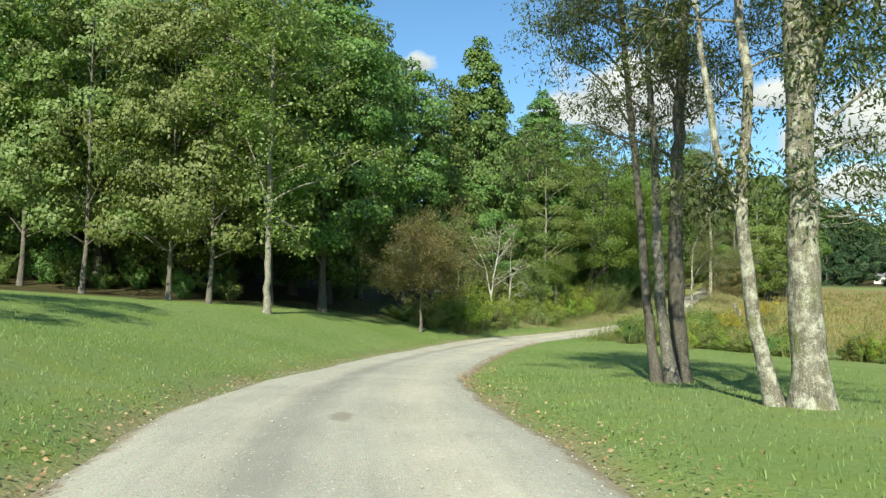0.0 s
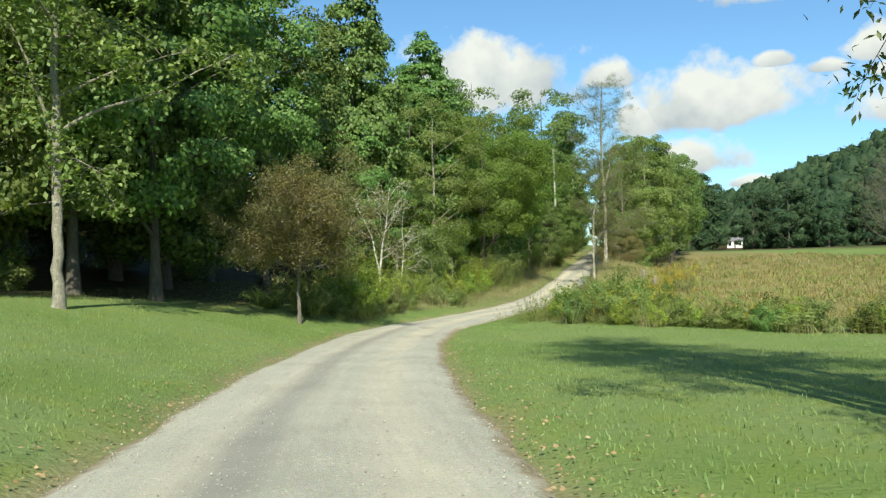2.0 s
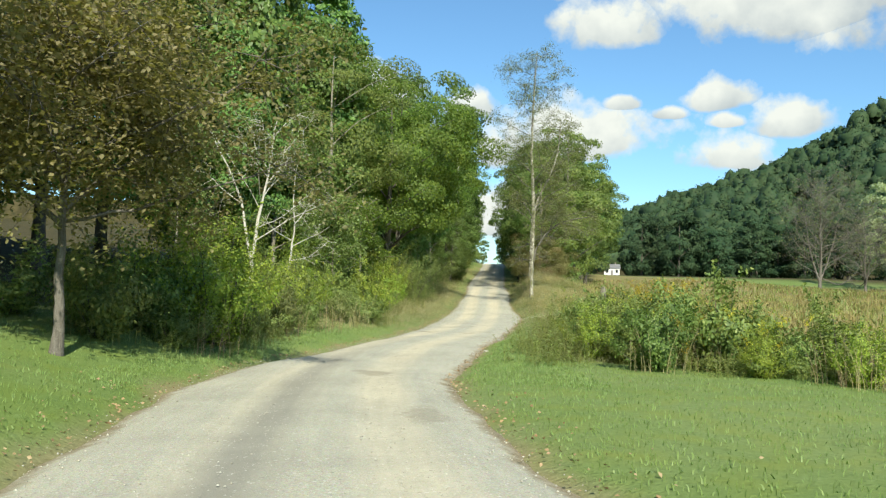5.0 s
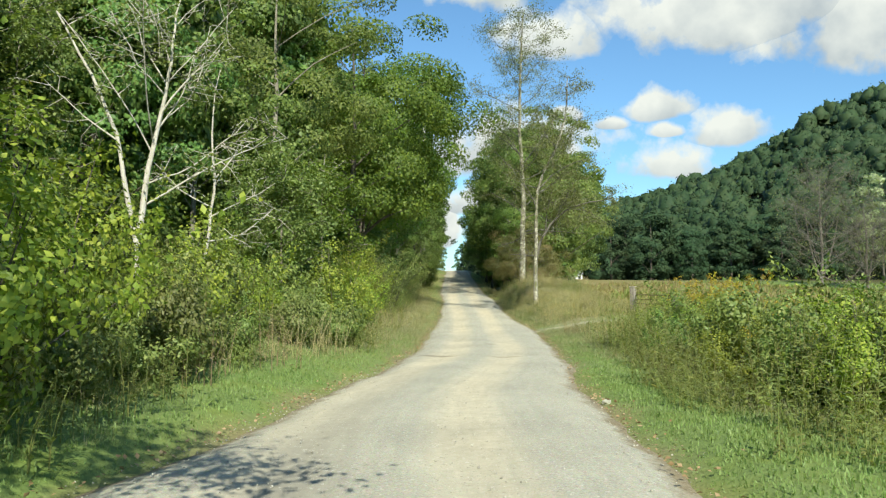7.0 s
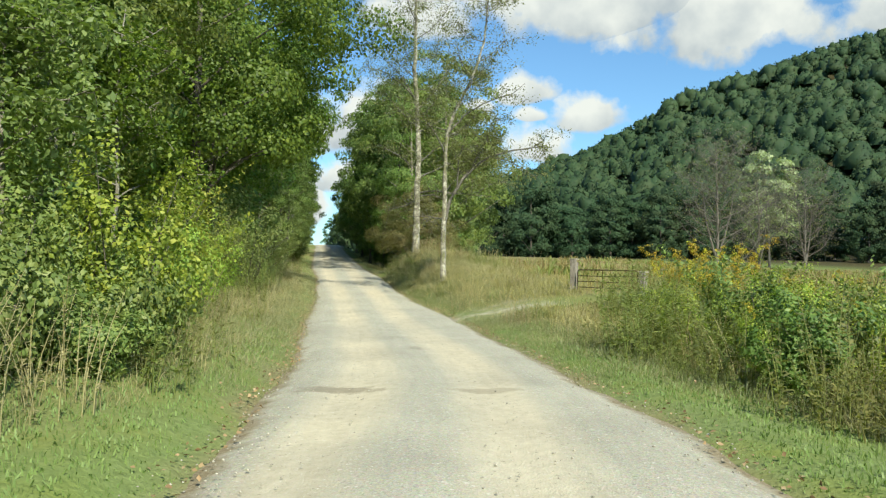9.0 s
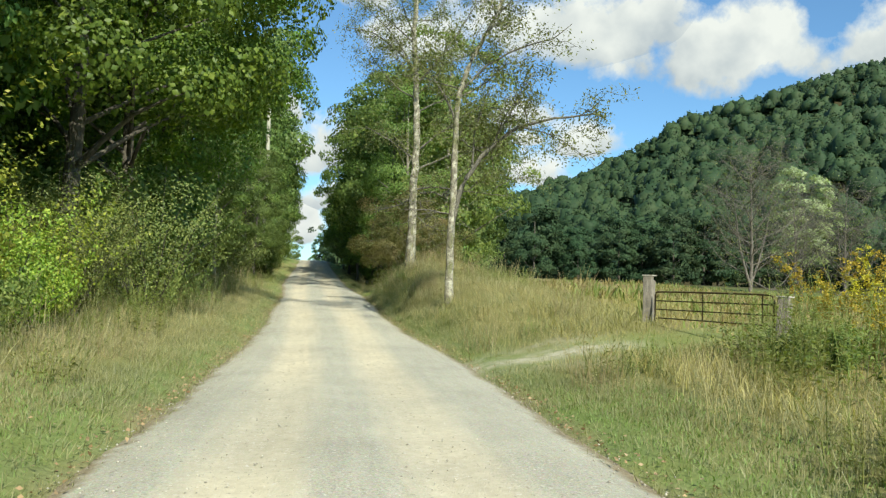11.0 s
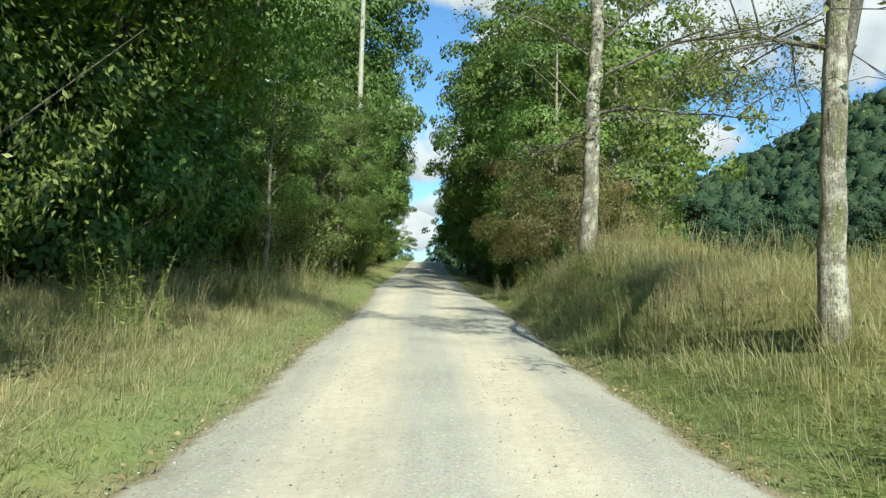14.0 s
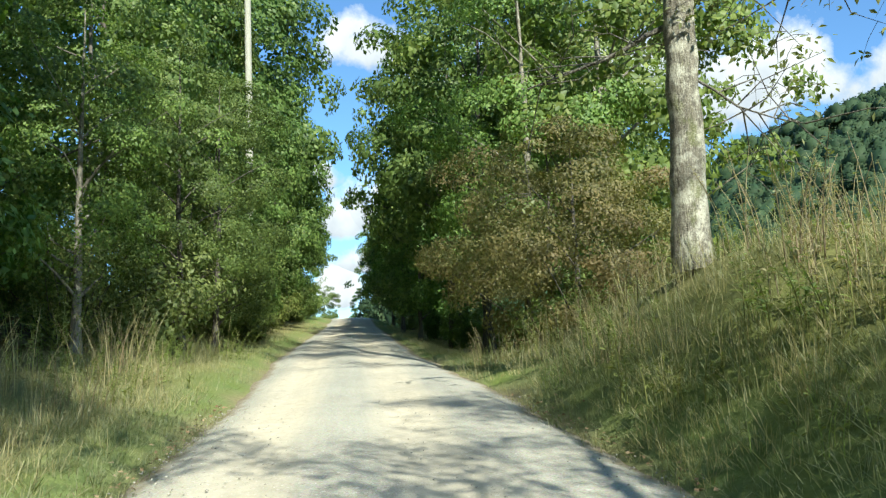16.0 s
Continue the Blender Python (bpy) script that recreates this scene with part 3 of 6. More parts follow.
def make_tree(name, label, seed, tall, trunk_r, first, reach, clumps, per, leaf, leaf_size, bark, limbs=14, shape="round", long=1.4, ragged=0.25, clump_size=0.24, category="tree", loose=1.0, dense=1.2):
    """A forest tree: trunk, limbs and a crown of leafy clumps filling an uneven outline."""
    rng = np.random.default_rng(seed)
    clumps, per, clump_size = int(clumps * loose), int(per / loose * dense), clump_size * 0.85
    n = 12
    t = np.linspace(0, 1, n)
    wob = np.cumsum(rng.normal(size=(n, 2)) * 0.03 * tall / n, axis=0)
    trunk = np.stack([wob[:, 0], wob[:, 1], tall * 0.96 * t], 1)
    rad = trunk_r * (1 - 0.88 * t) * (1 + 0.5 * np.exp(-t * 25))

    def outline(g):
        if shape == "cone":
            return reach * min(1.0, 0.45 + 3 * g) * max(0.0, 1.02 - g) ** 0.46
        if shape == "ogive":
            return reach * min(1.0, 0.6 + 3 * g) * max(0.0, 1.01 - g ** 1.7) ** 0.75
        if shape == "column":
            return reach * min(1.0, 0.5 + 2.5 * g) * max(0.0, 1.01 - g ** 3) ** 0.5
        return reach * math.sqrt(max(0.02, 1 - (1.75 * g - 0.8) ** 2)) if g < 0.98 else reach * 0.25

    centres, sizes = [], []
    while len(centres) < clumps:
        g = rng.uniform(0, 1)
        r = outline(g)
        if rng.uniform() > r / reach + 0.12:
            continue
        az = rng.uniform(0, 2 * np.pi)
        f = rng.uniform(0.35, 1.0) ** 0.6 * (1 + rng.normal() * ragged * 0.5)
        z = tall * (first + (1 - first) * g)
        ax = np.array([np.interp(z, trunk[:, 2], trunk[:, c]) for c in (0, 1)])
        centres.append((ax[0] + r * f * math.cos(az), ax[1] + r * f * math.sin(az), z + rng.normal() * 0.3))
        sizes.append(reach * clump_size * rng.uniform(0.6, 1.5))
    c, q = np.array(centres), np.array(sizes)
    ob = new(name)
    v, f = tube(trunk, rad, 10)
    link_mesh("trunk", v, f, bark, ob, smooth_shade=True)
    pick = np.argsort(c[:, 2])[np.linspace(0, clumps - 1, limbs).astype(int)]
    for k in pick:
        e = c[k]
        z0 = max(tall * first * 0.7, e[2] - 0.55 * np.hypot(e[0], e[1]) - 0.4)
        o = np.array([np.interp(z0, trunk[:, 2], trunk[:, 0]), np.interp(z0, trunk[:, 2], trunk[:, 1]), z0])
        m = (o + e) / 2 + rng.normal(size=3) * 0.2 + [0, 0, 0.2]
        r0 = float(np.interp(z0, trunk[:, 2], rad)) * 0.45
        v, f = join([tube(curve_through([tuple(o), tuple(m), tuple(e)], 0.9), np.linspace(r0, 0.012, len(curve_through([tuple(o), tuple(m), tuple(e)], 0.9))), 6)])
        link_mesh("limb", v, f, bark, ob, smooth_shade=True)
    w = q ** 2
    k = rng.choice(clumps, clumps * per, p=w / w.sum())
    u = rng.normal(size=(len(k), 3)); u /= np.linalg.norm(u, axis=1, keepdims=True)
    out = c[k] - np.array([0, 0, tall * 0.5]); out[:, 2] *= 0.5
    out /= np.linalg.norm(out, axis=1, keepdims=True) + 1e-9
    flip = (u * (out + [0, 0, 0.5])).sum(1) < -0.35
    u[flip] *= -1
    pts = c[k] + u * (q[k] * (1.1 - 0.6 * rng.uniform(0, 1, len(k)) ** 2.2))[:, None] * [1, 1, 0.6]
    v, f = leaves_on(pts, u * [1, 1, 0.7] + out * 0.5 + [0, 0, 0.08], leaf_size, rng, long, 0.45)
    link_mesh("crown", v, f, leaf, ob)
    return tagged(ob, label, category)


def place(ob, x, y, turn=0, size=1.0, sink=0.08, zs=None):
    ob.matrix_basis = pose(x, y, h1(x, y) - sink, 0, 0, turn) @ Matrix.Diagonal((size, size, zs or size, 1))
    return ob


def again(ob, x, y, turn=0, size=1.0, sink=0.08, zs=None, label=""):
    c = copy_thing(ob, Matrix.Identity(4))
    place(c, x, y, turn, size, sink, zs)
    if label:
        c["label"] = label
    return c


# ---- ground, road, hills ----
def spaced(lo, hi, step, out_lo, out_hi, grow_by=1.13):
    mid = list(np.arange(lo, hi + 1e-6, step))
    a, b, s1, s2 = [], [], step, step
    v = lo
    while v > out_lo:
        s1 *= grow_by; v -= s1; a.append(v)
    v = hi
    while v < out_hi:
        s2 *= grow_by; v += s2; b.append(v)
    return np.array(a[::-1] + mid + b)


def make_ground():
    xs, ys = spaced(-16, 40, 0.4, -2500, 3500, 1.1), spaced(-6, 112, 0.4, -1500, 4200, 1.1)
    X, Y = np.meshgrid(xs, ys)
    x, y = X.ravel(), Y.ravel()
    s, d = along(x, y)
    z = height(x, y, s, d)
    nx = len(xs)
    i = (np.arange(len(ys) - 1)[:, None] * nx + np.arange(nx - 1)[None]).ravel()
    f = np.stack([i, i + 1, i + nx + 1, i + nx], 1)
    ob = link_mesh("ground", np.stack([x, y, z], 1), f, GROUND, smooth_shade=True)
    a = np.abs(d) - half_width(s, d)
    field = np.where(d > 0, smooth(52, 60, s - 9 * (1 - smooth(1.8, 3.2, a))) * smooth(0.1, 2.0, a), smooth(56, 66, s) * smooth(0.1, 1.8, a)) * (0.8 + 0.2 * smooth(2, 5, a))
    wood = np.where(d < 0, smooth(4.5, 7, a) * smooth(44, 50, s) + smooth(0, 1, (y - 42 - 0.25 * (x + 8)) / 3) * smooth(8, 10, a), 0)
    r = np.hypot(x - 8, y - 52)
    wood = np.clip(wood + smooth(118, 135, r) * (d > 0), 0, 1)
    dirt = (1 - smooth(0.05, 0.55, a + 0.2 * wavy(x, y, 0.9))) * 0.8
    lo = lane_off(x, y)
    lane = np.clip(np.exp(-(lo / 0.42) ** 2) + 0.45 * np.exp(-((lo - 1.15) / 0.3) ** 2), 0, 1) * (1 - smooth(23.8, 26.0, x)) * (d > 0)
    field = field * (0.4 + 0.6 * smooth(0.4, 1.4, lo)) * (1 - smooth(150, 158, s))
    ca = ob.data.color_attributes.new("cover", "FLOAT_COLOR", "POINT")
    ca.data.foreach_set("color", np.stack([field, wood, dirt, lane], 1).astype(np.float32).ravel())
    tagged(ob, "grassy valley ground with mown lawn, rough field and wooded hills", "ground", kind="structure")


def make_road():
    s = np.arange(-30, 230, 0.3)
    cx, cy = np.interp(s, S, LINE[:, 0]), np.interp(s, S, LINE[:, 1])
    tx, ty = np.gradient(cx), np.gradient(cy)
    l = np.hypot(tx, ty); tx /= l; ty /= l
    z = np.interp(s, S, ZS)
    u = np.linspace(-1, 1, 31)
    hw = np.where(u[None] < 0, half_width(s, -1.0)[:, None], half_width(s, 1.0)[:, None])
    rng = np.random.default_rng(5)
    edge = 0.035 * np.convolve(rng.normal(size=len(s)), np.ones(5) / 5, "same")
    d = u[None] * (hw + edge[:, None] + 0.55)
    over = np.abs(d) - hw
    rut = -0.025 * np.exp(-((np.abs(d) - 0.75) / 0.28) ** 2) + 0.02 * np.exp(-(d / 0.4) ** 2)
    zz = z[:, None] + rut + 0.01 * wavy(cx[:, None] + d * ty[:, None], cy[:, None] - d * tx[:, None], 0.5) - 0.13 * smooth(-0.35, 0.5, over)
    v = np.stack([cx[:, None] + d * ty[:, None], cy[:, None] - d * tx[:, None], zz], -1).reshape(-1, 3)
    n, m = len(s), len(u)
    i = (np.arange(n - 1)[:, None] * m + np.arange(m - 1)[None]).ravel()
    f = np.stack([i, i + 1, i + m + 1, i + m], 1)
    ob = link_mesh("road", v, f, ROAD, smooth_shade=True)
    uv = ob.data.uv_layers.new(name="along")
    flat = np.stack([d, np.broadcast_to(s[:, None], d.shape)], -1).reshape(-1, 2)
    idx = np.empty(len(ob.data.loops), np.int32); ob.data.loops.foreach_get("vertex_index", idx)
    uv.data.foreach_set("uv", flat[idx].astype(np.float32).ravel())
    uv = ob.data.uv_layers.new(name="rim")
    flat = np.stack([over, over * 0], -1).reshape(-1, 2)
    uv.data.foreach_set("uv", flat[idx].astype(np.float32).ravel())
    tagged(ob, "pale grey gravel road with buff wheel tracks", "road", kind="structure")


make_ground()
make_road()


def make_far_woods():
    """The wooded hillsides across the valley, crown upon crown: a lumpy mass of foliage each, with sprays of leaves over it."""
    rng = np.random.default_rng(11)
    n = 3500
    ang = np.radians(rng.uniform(26, 66, n))
    r = 172 + (545 - 172) * rng.uniform(0, 1, n) ** 0.75
    x, y = 8 + r * np.sin(ang), 52 + r * np.cos(ang)
    seen = (np.hypot(x - 124, y - 227) > 16) & ~((np.abs(x * 0.862 - (y - 20) * 0.507) < 5) & (y < 227))
    x, y, r = x[seen], y[seen], r[seen]
    n = len(x)
    z = height(x, y)
    nu, nv = 10, 5
    a, b = np.meshgrid(np.linspace(0, 2 * np.pi, nu, endpoint=False), np.linspace(-0.5, np.pi / 2 - 0.12, nv))
    dome = np.stack([np.cos(a) * np.cos(b), np.sin(a) * np.cos(b), np.sin(b)], -1).reshape(-1, 3)
    i, q = (np.arange(nv - 1)[:, None] * nu), np.arange(nu)[None]
    quads = np.stack([i + q, i + (q + 1) % nu, i + nu + (q + 1) % nu, i + nu + q], -1).reshape(-1, 4)
    pts, nor, lf, cores = [], [], [], []

    def lumps(v, k):
        return 1 + 0.17 * np.sin(v[:, 0] * 5 + k) * np.sin(v[:, 1] * 5 + 2 * k) + 0.13 * np.sin(v[:, 2] * 7 + k) + 0.08 * np.sin(v[:, 0] * 11 + 3 * k) * np.cos(v[:, 1] * 12 + k)

    for k in range(n):
        cnt = int(np.interp(r[k], [180, 280, 420], [125, 78, 42]))
        lf.append(np.full((cnt, 1), np.interp(r[k], [180, 280, 420], [0.55, 0.72, 0.9])))
        R = rng.uniform(1.7, 3.3) + 2.6 * rng.uniform(0, 1) ** 2.5; H = R * rng.uniform(0.85, 1.25)
        c = np.array([x[k], y[k], z[k] + rng.uniform(2.5, 8.5) * np.interp(r[k], [172, 300, 420], [0.3, 0.9, 1.15])])
        v = rng.normal(size=(cnt, 3)); v /= np.linalg.norm(v, axis=1, keepdims=True)
        v[:, 2] = np.where(v[:, 2] < -0.3, -v[:, 2], v[:, 2])
        pts.append(c + v * [R, R, H] * (lumps(v, k) * rng.uniform(0.93, 1.05, cnt))[:, None])
        nor.append(v)
        cores.append((c + dome * [R, R, H] * (0.95 * lumps(dome, k) * rng.uniform(0.78, 1.08, len(dome)))[:, None], quads))
    v, f = leaves_on(np.concatenate(pts), np.concatenate(nor), np.concatenate(lf), rng, 1.1, 0.6)
    cv, cf = join(cores)
    cf = np.concatenate([cf[:, [0, 1, 2]], cf[:, [0, 2, 3]]])
    v, f = join([(v, f), (cv, cf)])
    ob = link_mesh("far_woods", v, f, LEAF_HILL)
    tagged(ob, "dense green woods covering the far hillside", "woods", kind="stuff")


make_far_woods()

# ---- trees ----
forest_a = make_tree("tree", "tall broadleaf forest tree with dense dark green crown", 21, 19, 0.24, 0.22, 5.0, 130, 145, LEAF_FOREST, 0.25, BARK_DARK, 16)
forest_b = make_tree("tree", "tall forest tree with a dense conical green crown", 22, 22, 0.26, 0.08, 5.2, 150, 145, LEAF_FOREST, 0.26, BARK_DARK, 18, "cone")
forest_c = make_tree("tree", "forest tree with loose olive green foliage", 23, 16, 0.125, 0.22, 4.2, 105, 115, LEAF_OLIVE, 0.22, BARK_GREY, 16, "round", 1.5, 0.45, 0.22)
forest_d = make_tree("tree", "slim tall tree with a full dark green crown", 28, 20, 0.22, 0.17, 4.0, 115, 140, LEAF_FOREST, 0.24, BARK_DARK, 16, "column", 1.4)
near_green = make_tree("tree", "roadside tree with layered mid-green leaves", 128, 17, 0.2, 0.1, 4.2, 130, 230, LEAF_FOREST, 0.125, BARK_DARK, 18, "column", 1.5, 0.4, 0.22, loose=0.75, dense=1.5)
near_olive = make_tree("tree", "roadside tree with loose olive and yellow-green leaves", 129, 15, 0.2, 0.22, 4.2, 110, 190, LEAF_LOOSE, 0.135, BARK_PALE, 18, "round", 1.6, 0.45, 0.23, loose=0.7, dense=1.3)
mid_green = make_tree("tree", "wood-edge tree with tiered mid-green foliage", 133, 16, 0.19, 0.12, 4.2, 150, 120, LEAF_FOREST, 0.2, BARK_DARK, 18, "round", 1.4, 0.4, 0.22, loose=0.7)
mid_loose = make_tree("tree", "wood-edge tree with yellowish green tiered foliage", 134, 14, 0.17, 0.14, 3.9, 130, 110, LEAF_LOOSE, 0.19, BARK_PALE, 18, "round", 1.5, 0.45, 0.22, loose=0.7)
tulip = make_tree("tree", "tall pointed forest tree with a full dark green crown", 130, 22, 0.25, 0.15, 4.6, 420, 70, LEAF_FOREST, 0.27, BARK_PALE, 18, "ogive", 1.3, 0.2, 0.17)
maple = make_tree("tree", "roadside maple with bright green overhanging crown", 24, 16, 0.24, 0.3, 6.0, 130, 165, LEAF_BRIGHT, 0.14, BARK_DARK, 18, "round", 1.25, 0.4, 0.21, loose=0.8, dense=2.2)
russet = make_tree("tree", "tree with brownish green early autumn leaves", 25, 9, 0.16, 0.1, 4.0, 130, 230, LEAF_RUSSET, 0.13, BARK_DARK, 16, "round", 1.6, 0.55)
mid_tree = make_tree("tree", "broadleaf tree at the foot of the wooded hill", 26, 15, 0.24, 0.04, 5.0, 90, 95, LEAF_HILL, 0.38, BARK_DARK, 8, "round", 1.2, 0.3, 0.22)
silver = make_tree("tree", "slim tree with pale silvery leaves beyond the field", 131, 15.5, 0.16, 0.25, 3.4, 70, 60, LEAF_SILVER, 0.34, BARK_GREY, 12, "round", 1.3, 0.5, 0.24)
sparse = make_tree("tree", "tall tree with thin pale olive foliage", 27, 24, 0.2, 0.3, 4.2, 70, 40, LEAF_OLIVE, 0.3, BARK_GREY, 20, "column", 1.5, 0.5, 0.22)

used = set()


def put(proto, x, y, turn=0.0, size=1.0, zs=None, label=""):
    proto["group"] = "trees of the valley woods"
    if proto.name in used:
        return again(proto, x, y, turn, size, zs=zs, label=label)
    used.add(proto.name)
    place(proto, x, y, turn, size, zs=zs)
    return proto


def at(s, d):
    """The place s metres along the road and d to its right."""
    k = np.array([s])
    cx, cy = np.interp(k, S, LINE[:, 0])[0], np.interp(k, S, LINE[:, 1])[0]
    tx, ty = np.interp(k, S, TAN[:, 0])[0], np.interp(k, S, TAN[:, 1])[0]
    return cx + d * ty, cy - d * tx


rt = random.Random(3)
# the wood's edge above the lawn, then along the road
for x, y, p, size in ((-11.5, 40.5, forest_c, 0.95), (-14.2, 41.5, forest_c, 1.0), (-18.5, 42, forest_c, 1.05), (-23, 44, forest_c, 1.1), (-28, 45, forest_a, 1.0), (-33, 42, forest_c, 1.1),
                      (-10, 46, forest_d, 1.0), (-15, 48, forest_b, 0.95), (-21, 50, forest_d, 1.1), (-27, 52, forest_b, 1.0), (-34, 50, forest_a, 1.1), (-7.4, 48, forest_a, 0.95),
                      (-8, 54.5, forest_b, 1.05), (-10, 55, forest_a, 1.1), (-17, 58, forest_b, 1.1), (-6.2, 60.5, forest_d, 1.05), (-8, 64, forest_b, 1.1), (-14, 68, forest_a, 1.2), (-26, 62, forest_a, 1.2), (-38, 58, forest_b, 1.1)):
    put(p, x + rt.uniform(-.4, .4), y + rt.uniform(-.4, .4), rt.uniform(0, 360), size)
put(tulip, 3.2, 71.5, 40, 0.92, 1.06)
put(tulip, 10.2, 83.6, 160, 1.0, 1.0)
for s, d, p, size in ((57, -12, forest_d, 0.95), (64, -15, forest_a, 1.0), (66, -11, mid_green, 0.72), (71, -9.4, mid_loose, 0.7), (75, -14, forest_b, 0.9), (80, -11, forest_a, 0.85), (77, -8.2, near_olive, 0.95), (82, -9.6, near_olive, 1.0), (88, -13, forest_a, 0.9), (97, -13, forest_d, 0.85), (102, -9.5, forest_a, 0.9), (107.5, -9.5, near_green, 0.9), (113, -3.9, near_green, 0.46), (116.5, -3.6, near_green, 0.48), (121, -4.4, forest_d, 0.42), (109.5, -5.2, near_olive, 0.5), (96, -14, forest_b, 0.9),
                      (105, -11.5, forest_a, 0.8), (92, -17, forest_a, 1.0), (100, -18, forest_b, 1.0), (86, -19, forest_a, 1.0), (110, -8.5, near_green, 0.95), (108, -14, forest_b, 1.0), (117, -7.5, forest_c, 0.95), (124, -9, forest_a, 0.9), (129, -7, forest_d, 0.8), (135, -8, forest_a, 1.0), (147, -8, forest_a, 1.4), (152, -6.5, forest_d, 1.0), (160, -7, forest_a, 1.0), (126, -4.4, forest_d, 0.55), (137, -4.6, forest_a, 0.6), (145, -4.7, forest_d, 0.7), (157, -4.6, forest_a, 0.6), (168, -4.4, forest_d, 0.55), (238, -3.0, forest_a, 0.5), (242, 3.5, forest_d, 0.5), (236, 9, forest_a, 0.6), (170, -8, forest_b, 1.0), (121, -14, sparse, 1.05)):
    put(p, *at(s, d), rt.uniform(0, 360), size)
for k in range(12):
    put(rt.choice((forest_a, forest_d)), *at(84 + 26 * (k + rt.random()) / 12, -(17 + rt.uniform(0, 9))), rt.uniform(0, 360), rt.uniform(0.7, 1.0))
put(maple, *at(87.0, -6.4), 30, 1.04, 0.98)
put(maple, *at(93.6, -6.4), 200, 0.98)
# third maple is added as a canopy to shade the trees beyond it
put(maple, *at(100.6, -7.2), 110, 0.95)
put(forest_c, -16.2, 5.6, 70, 0.95)
# the grove on the right of the rise
for s, d, p, size in ((110.3, 5.3, russet, 0.55), (113.8, 5.6, russet, 0.68), (116, 5.6, near_olive, 0.85), (117, 8.2, mid_loose, 1.2), (124, 5.5, forest_a, 0.85), (128, 4.6, forest_d, 0.55), (134, 3.7, forest_d, 0.5), (147, 3.6, forest_d, 0.55), (158, 3.5, forest_a, 0.5), (141, 4.8, forest_a, 0.6), (152, 4.6, forest_d, 0.6), (163, 4.6, forest_a, 0.55), (130, 8.5, forest_d, 0.9), (133, 5.5, forest_a, 0.9), (139, 8, forest_a, 0.95), (146, 6, forest_d, 0.9), (122, 9.5, forest_c, 0.8), (129, 11.5, forest_a, 0.75), (140, 12, forest_a, 0.8), (155, 8, forest_a, 0.9), (165, 7, forest_b, 0.9), (150, 13, forest_a, 0.85)):
    put(p, *at(s, d), rt.uniform(0, 360), size)
for x, y in ((-48, 66), (-40, 70), (-31, 69), (-23, 68), (-46, 54), (-18, 74)):
    put(forest_b, x, y, rt.uniform(0, 360), rt.uniform(0.9, 1.15))
put(silver, 100.0, 117.5, 20, 1.0)
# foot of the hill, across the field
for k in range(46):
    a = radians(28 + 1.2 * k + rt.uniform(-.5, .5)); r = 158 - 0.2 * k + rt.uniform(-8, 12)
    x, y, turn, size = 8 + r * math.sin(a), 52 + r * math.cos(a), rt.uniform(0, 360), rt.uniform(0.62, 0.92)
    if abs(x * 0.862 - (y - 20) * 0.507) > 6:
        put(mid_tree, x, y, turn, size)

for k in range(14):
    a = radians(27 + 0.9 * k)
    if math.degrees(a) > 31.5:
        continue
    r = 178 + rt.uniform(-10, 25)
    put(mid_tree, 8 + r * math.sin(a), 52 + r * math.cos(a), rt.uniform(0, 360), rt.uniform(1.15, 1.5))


# ---- trees with a shape of their own ----
def limb_tips(line, rng, twigs, reach):
    """Twigs along a limb: tubes and leaf places."""
    p = np.array(line, float)
    t = np.linspace(0, 1, len(p))
    out, tips = [], []
    for w in range(twigs):
        b = rng.uniform(0.25, 1.0)
        o = np.array([np.interp(b, t, p[:, c]) for c in range(3)])
        dv = rng.normal(size=3); dv[2] = dv[2] * 0.7 + 0.15
        dv /= np.linalg.norm(dv)
        l2 = reach * rng.uniform(0.5, 1.2)
        side = rng.normal(size=3) * 0.12 * l2
        tw = np.stack([o, o + dv * l2 * 0.5 + side, o + dv * l2 + np.array([0, 0, -0.15 * l2])])
        out.append((tw, np.array([0.011, 0.007, 0.003])))
        tips += [(tw[1], l2 * 0.3), (tw[2], l2 * 0.42)]
        for _ in range(2):
            q = tw[1] + (tw[2] - tw[1]) * rng.uniform(0, 1)
            e = rng.normal(size=3); e[2] *= 0.6; e *= l2 * 0.4 / np.linalg.norm(e)
            out.append((np.stack([q, q + e * 0.5, q + e + [0, 0, -0.08 * l2]]), np.array([0.005, 0.004, 0.002])))
            tips.append((q + e, l2 * 0.25))
    return out, tips


def finer(line, rng, wob):
    p = curve_through(line, 0.35)
    n = len(p)
    p[1:-1] += rng.normal(size=(n - 2, 3)) * wob
    return p


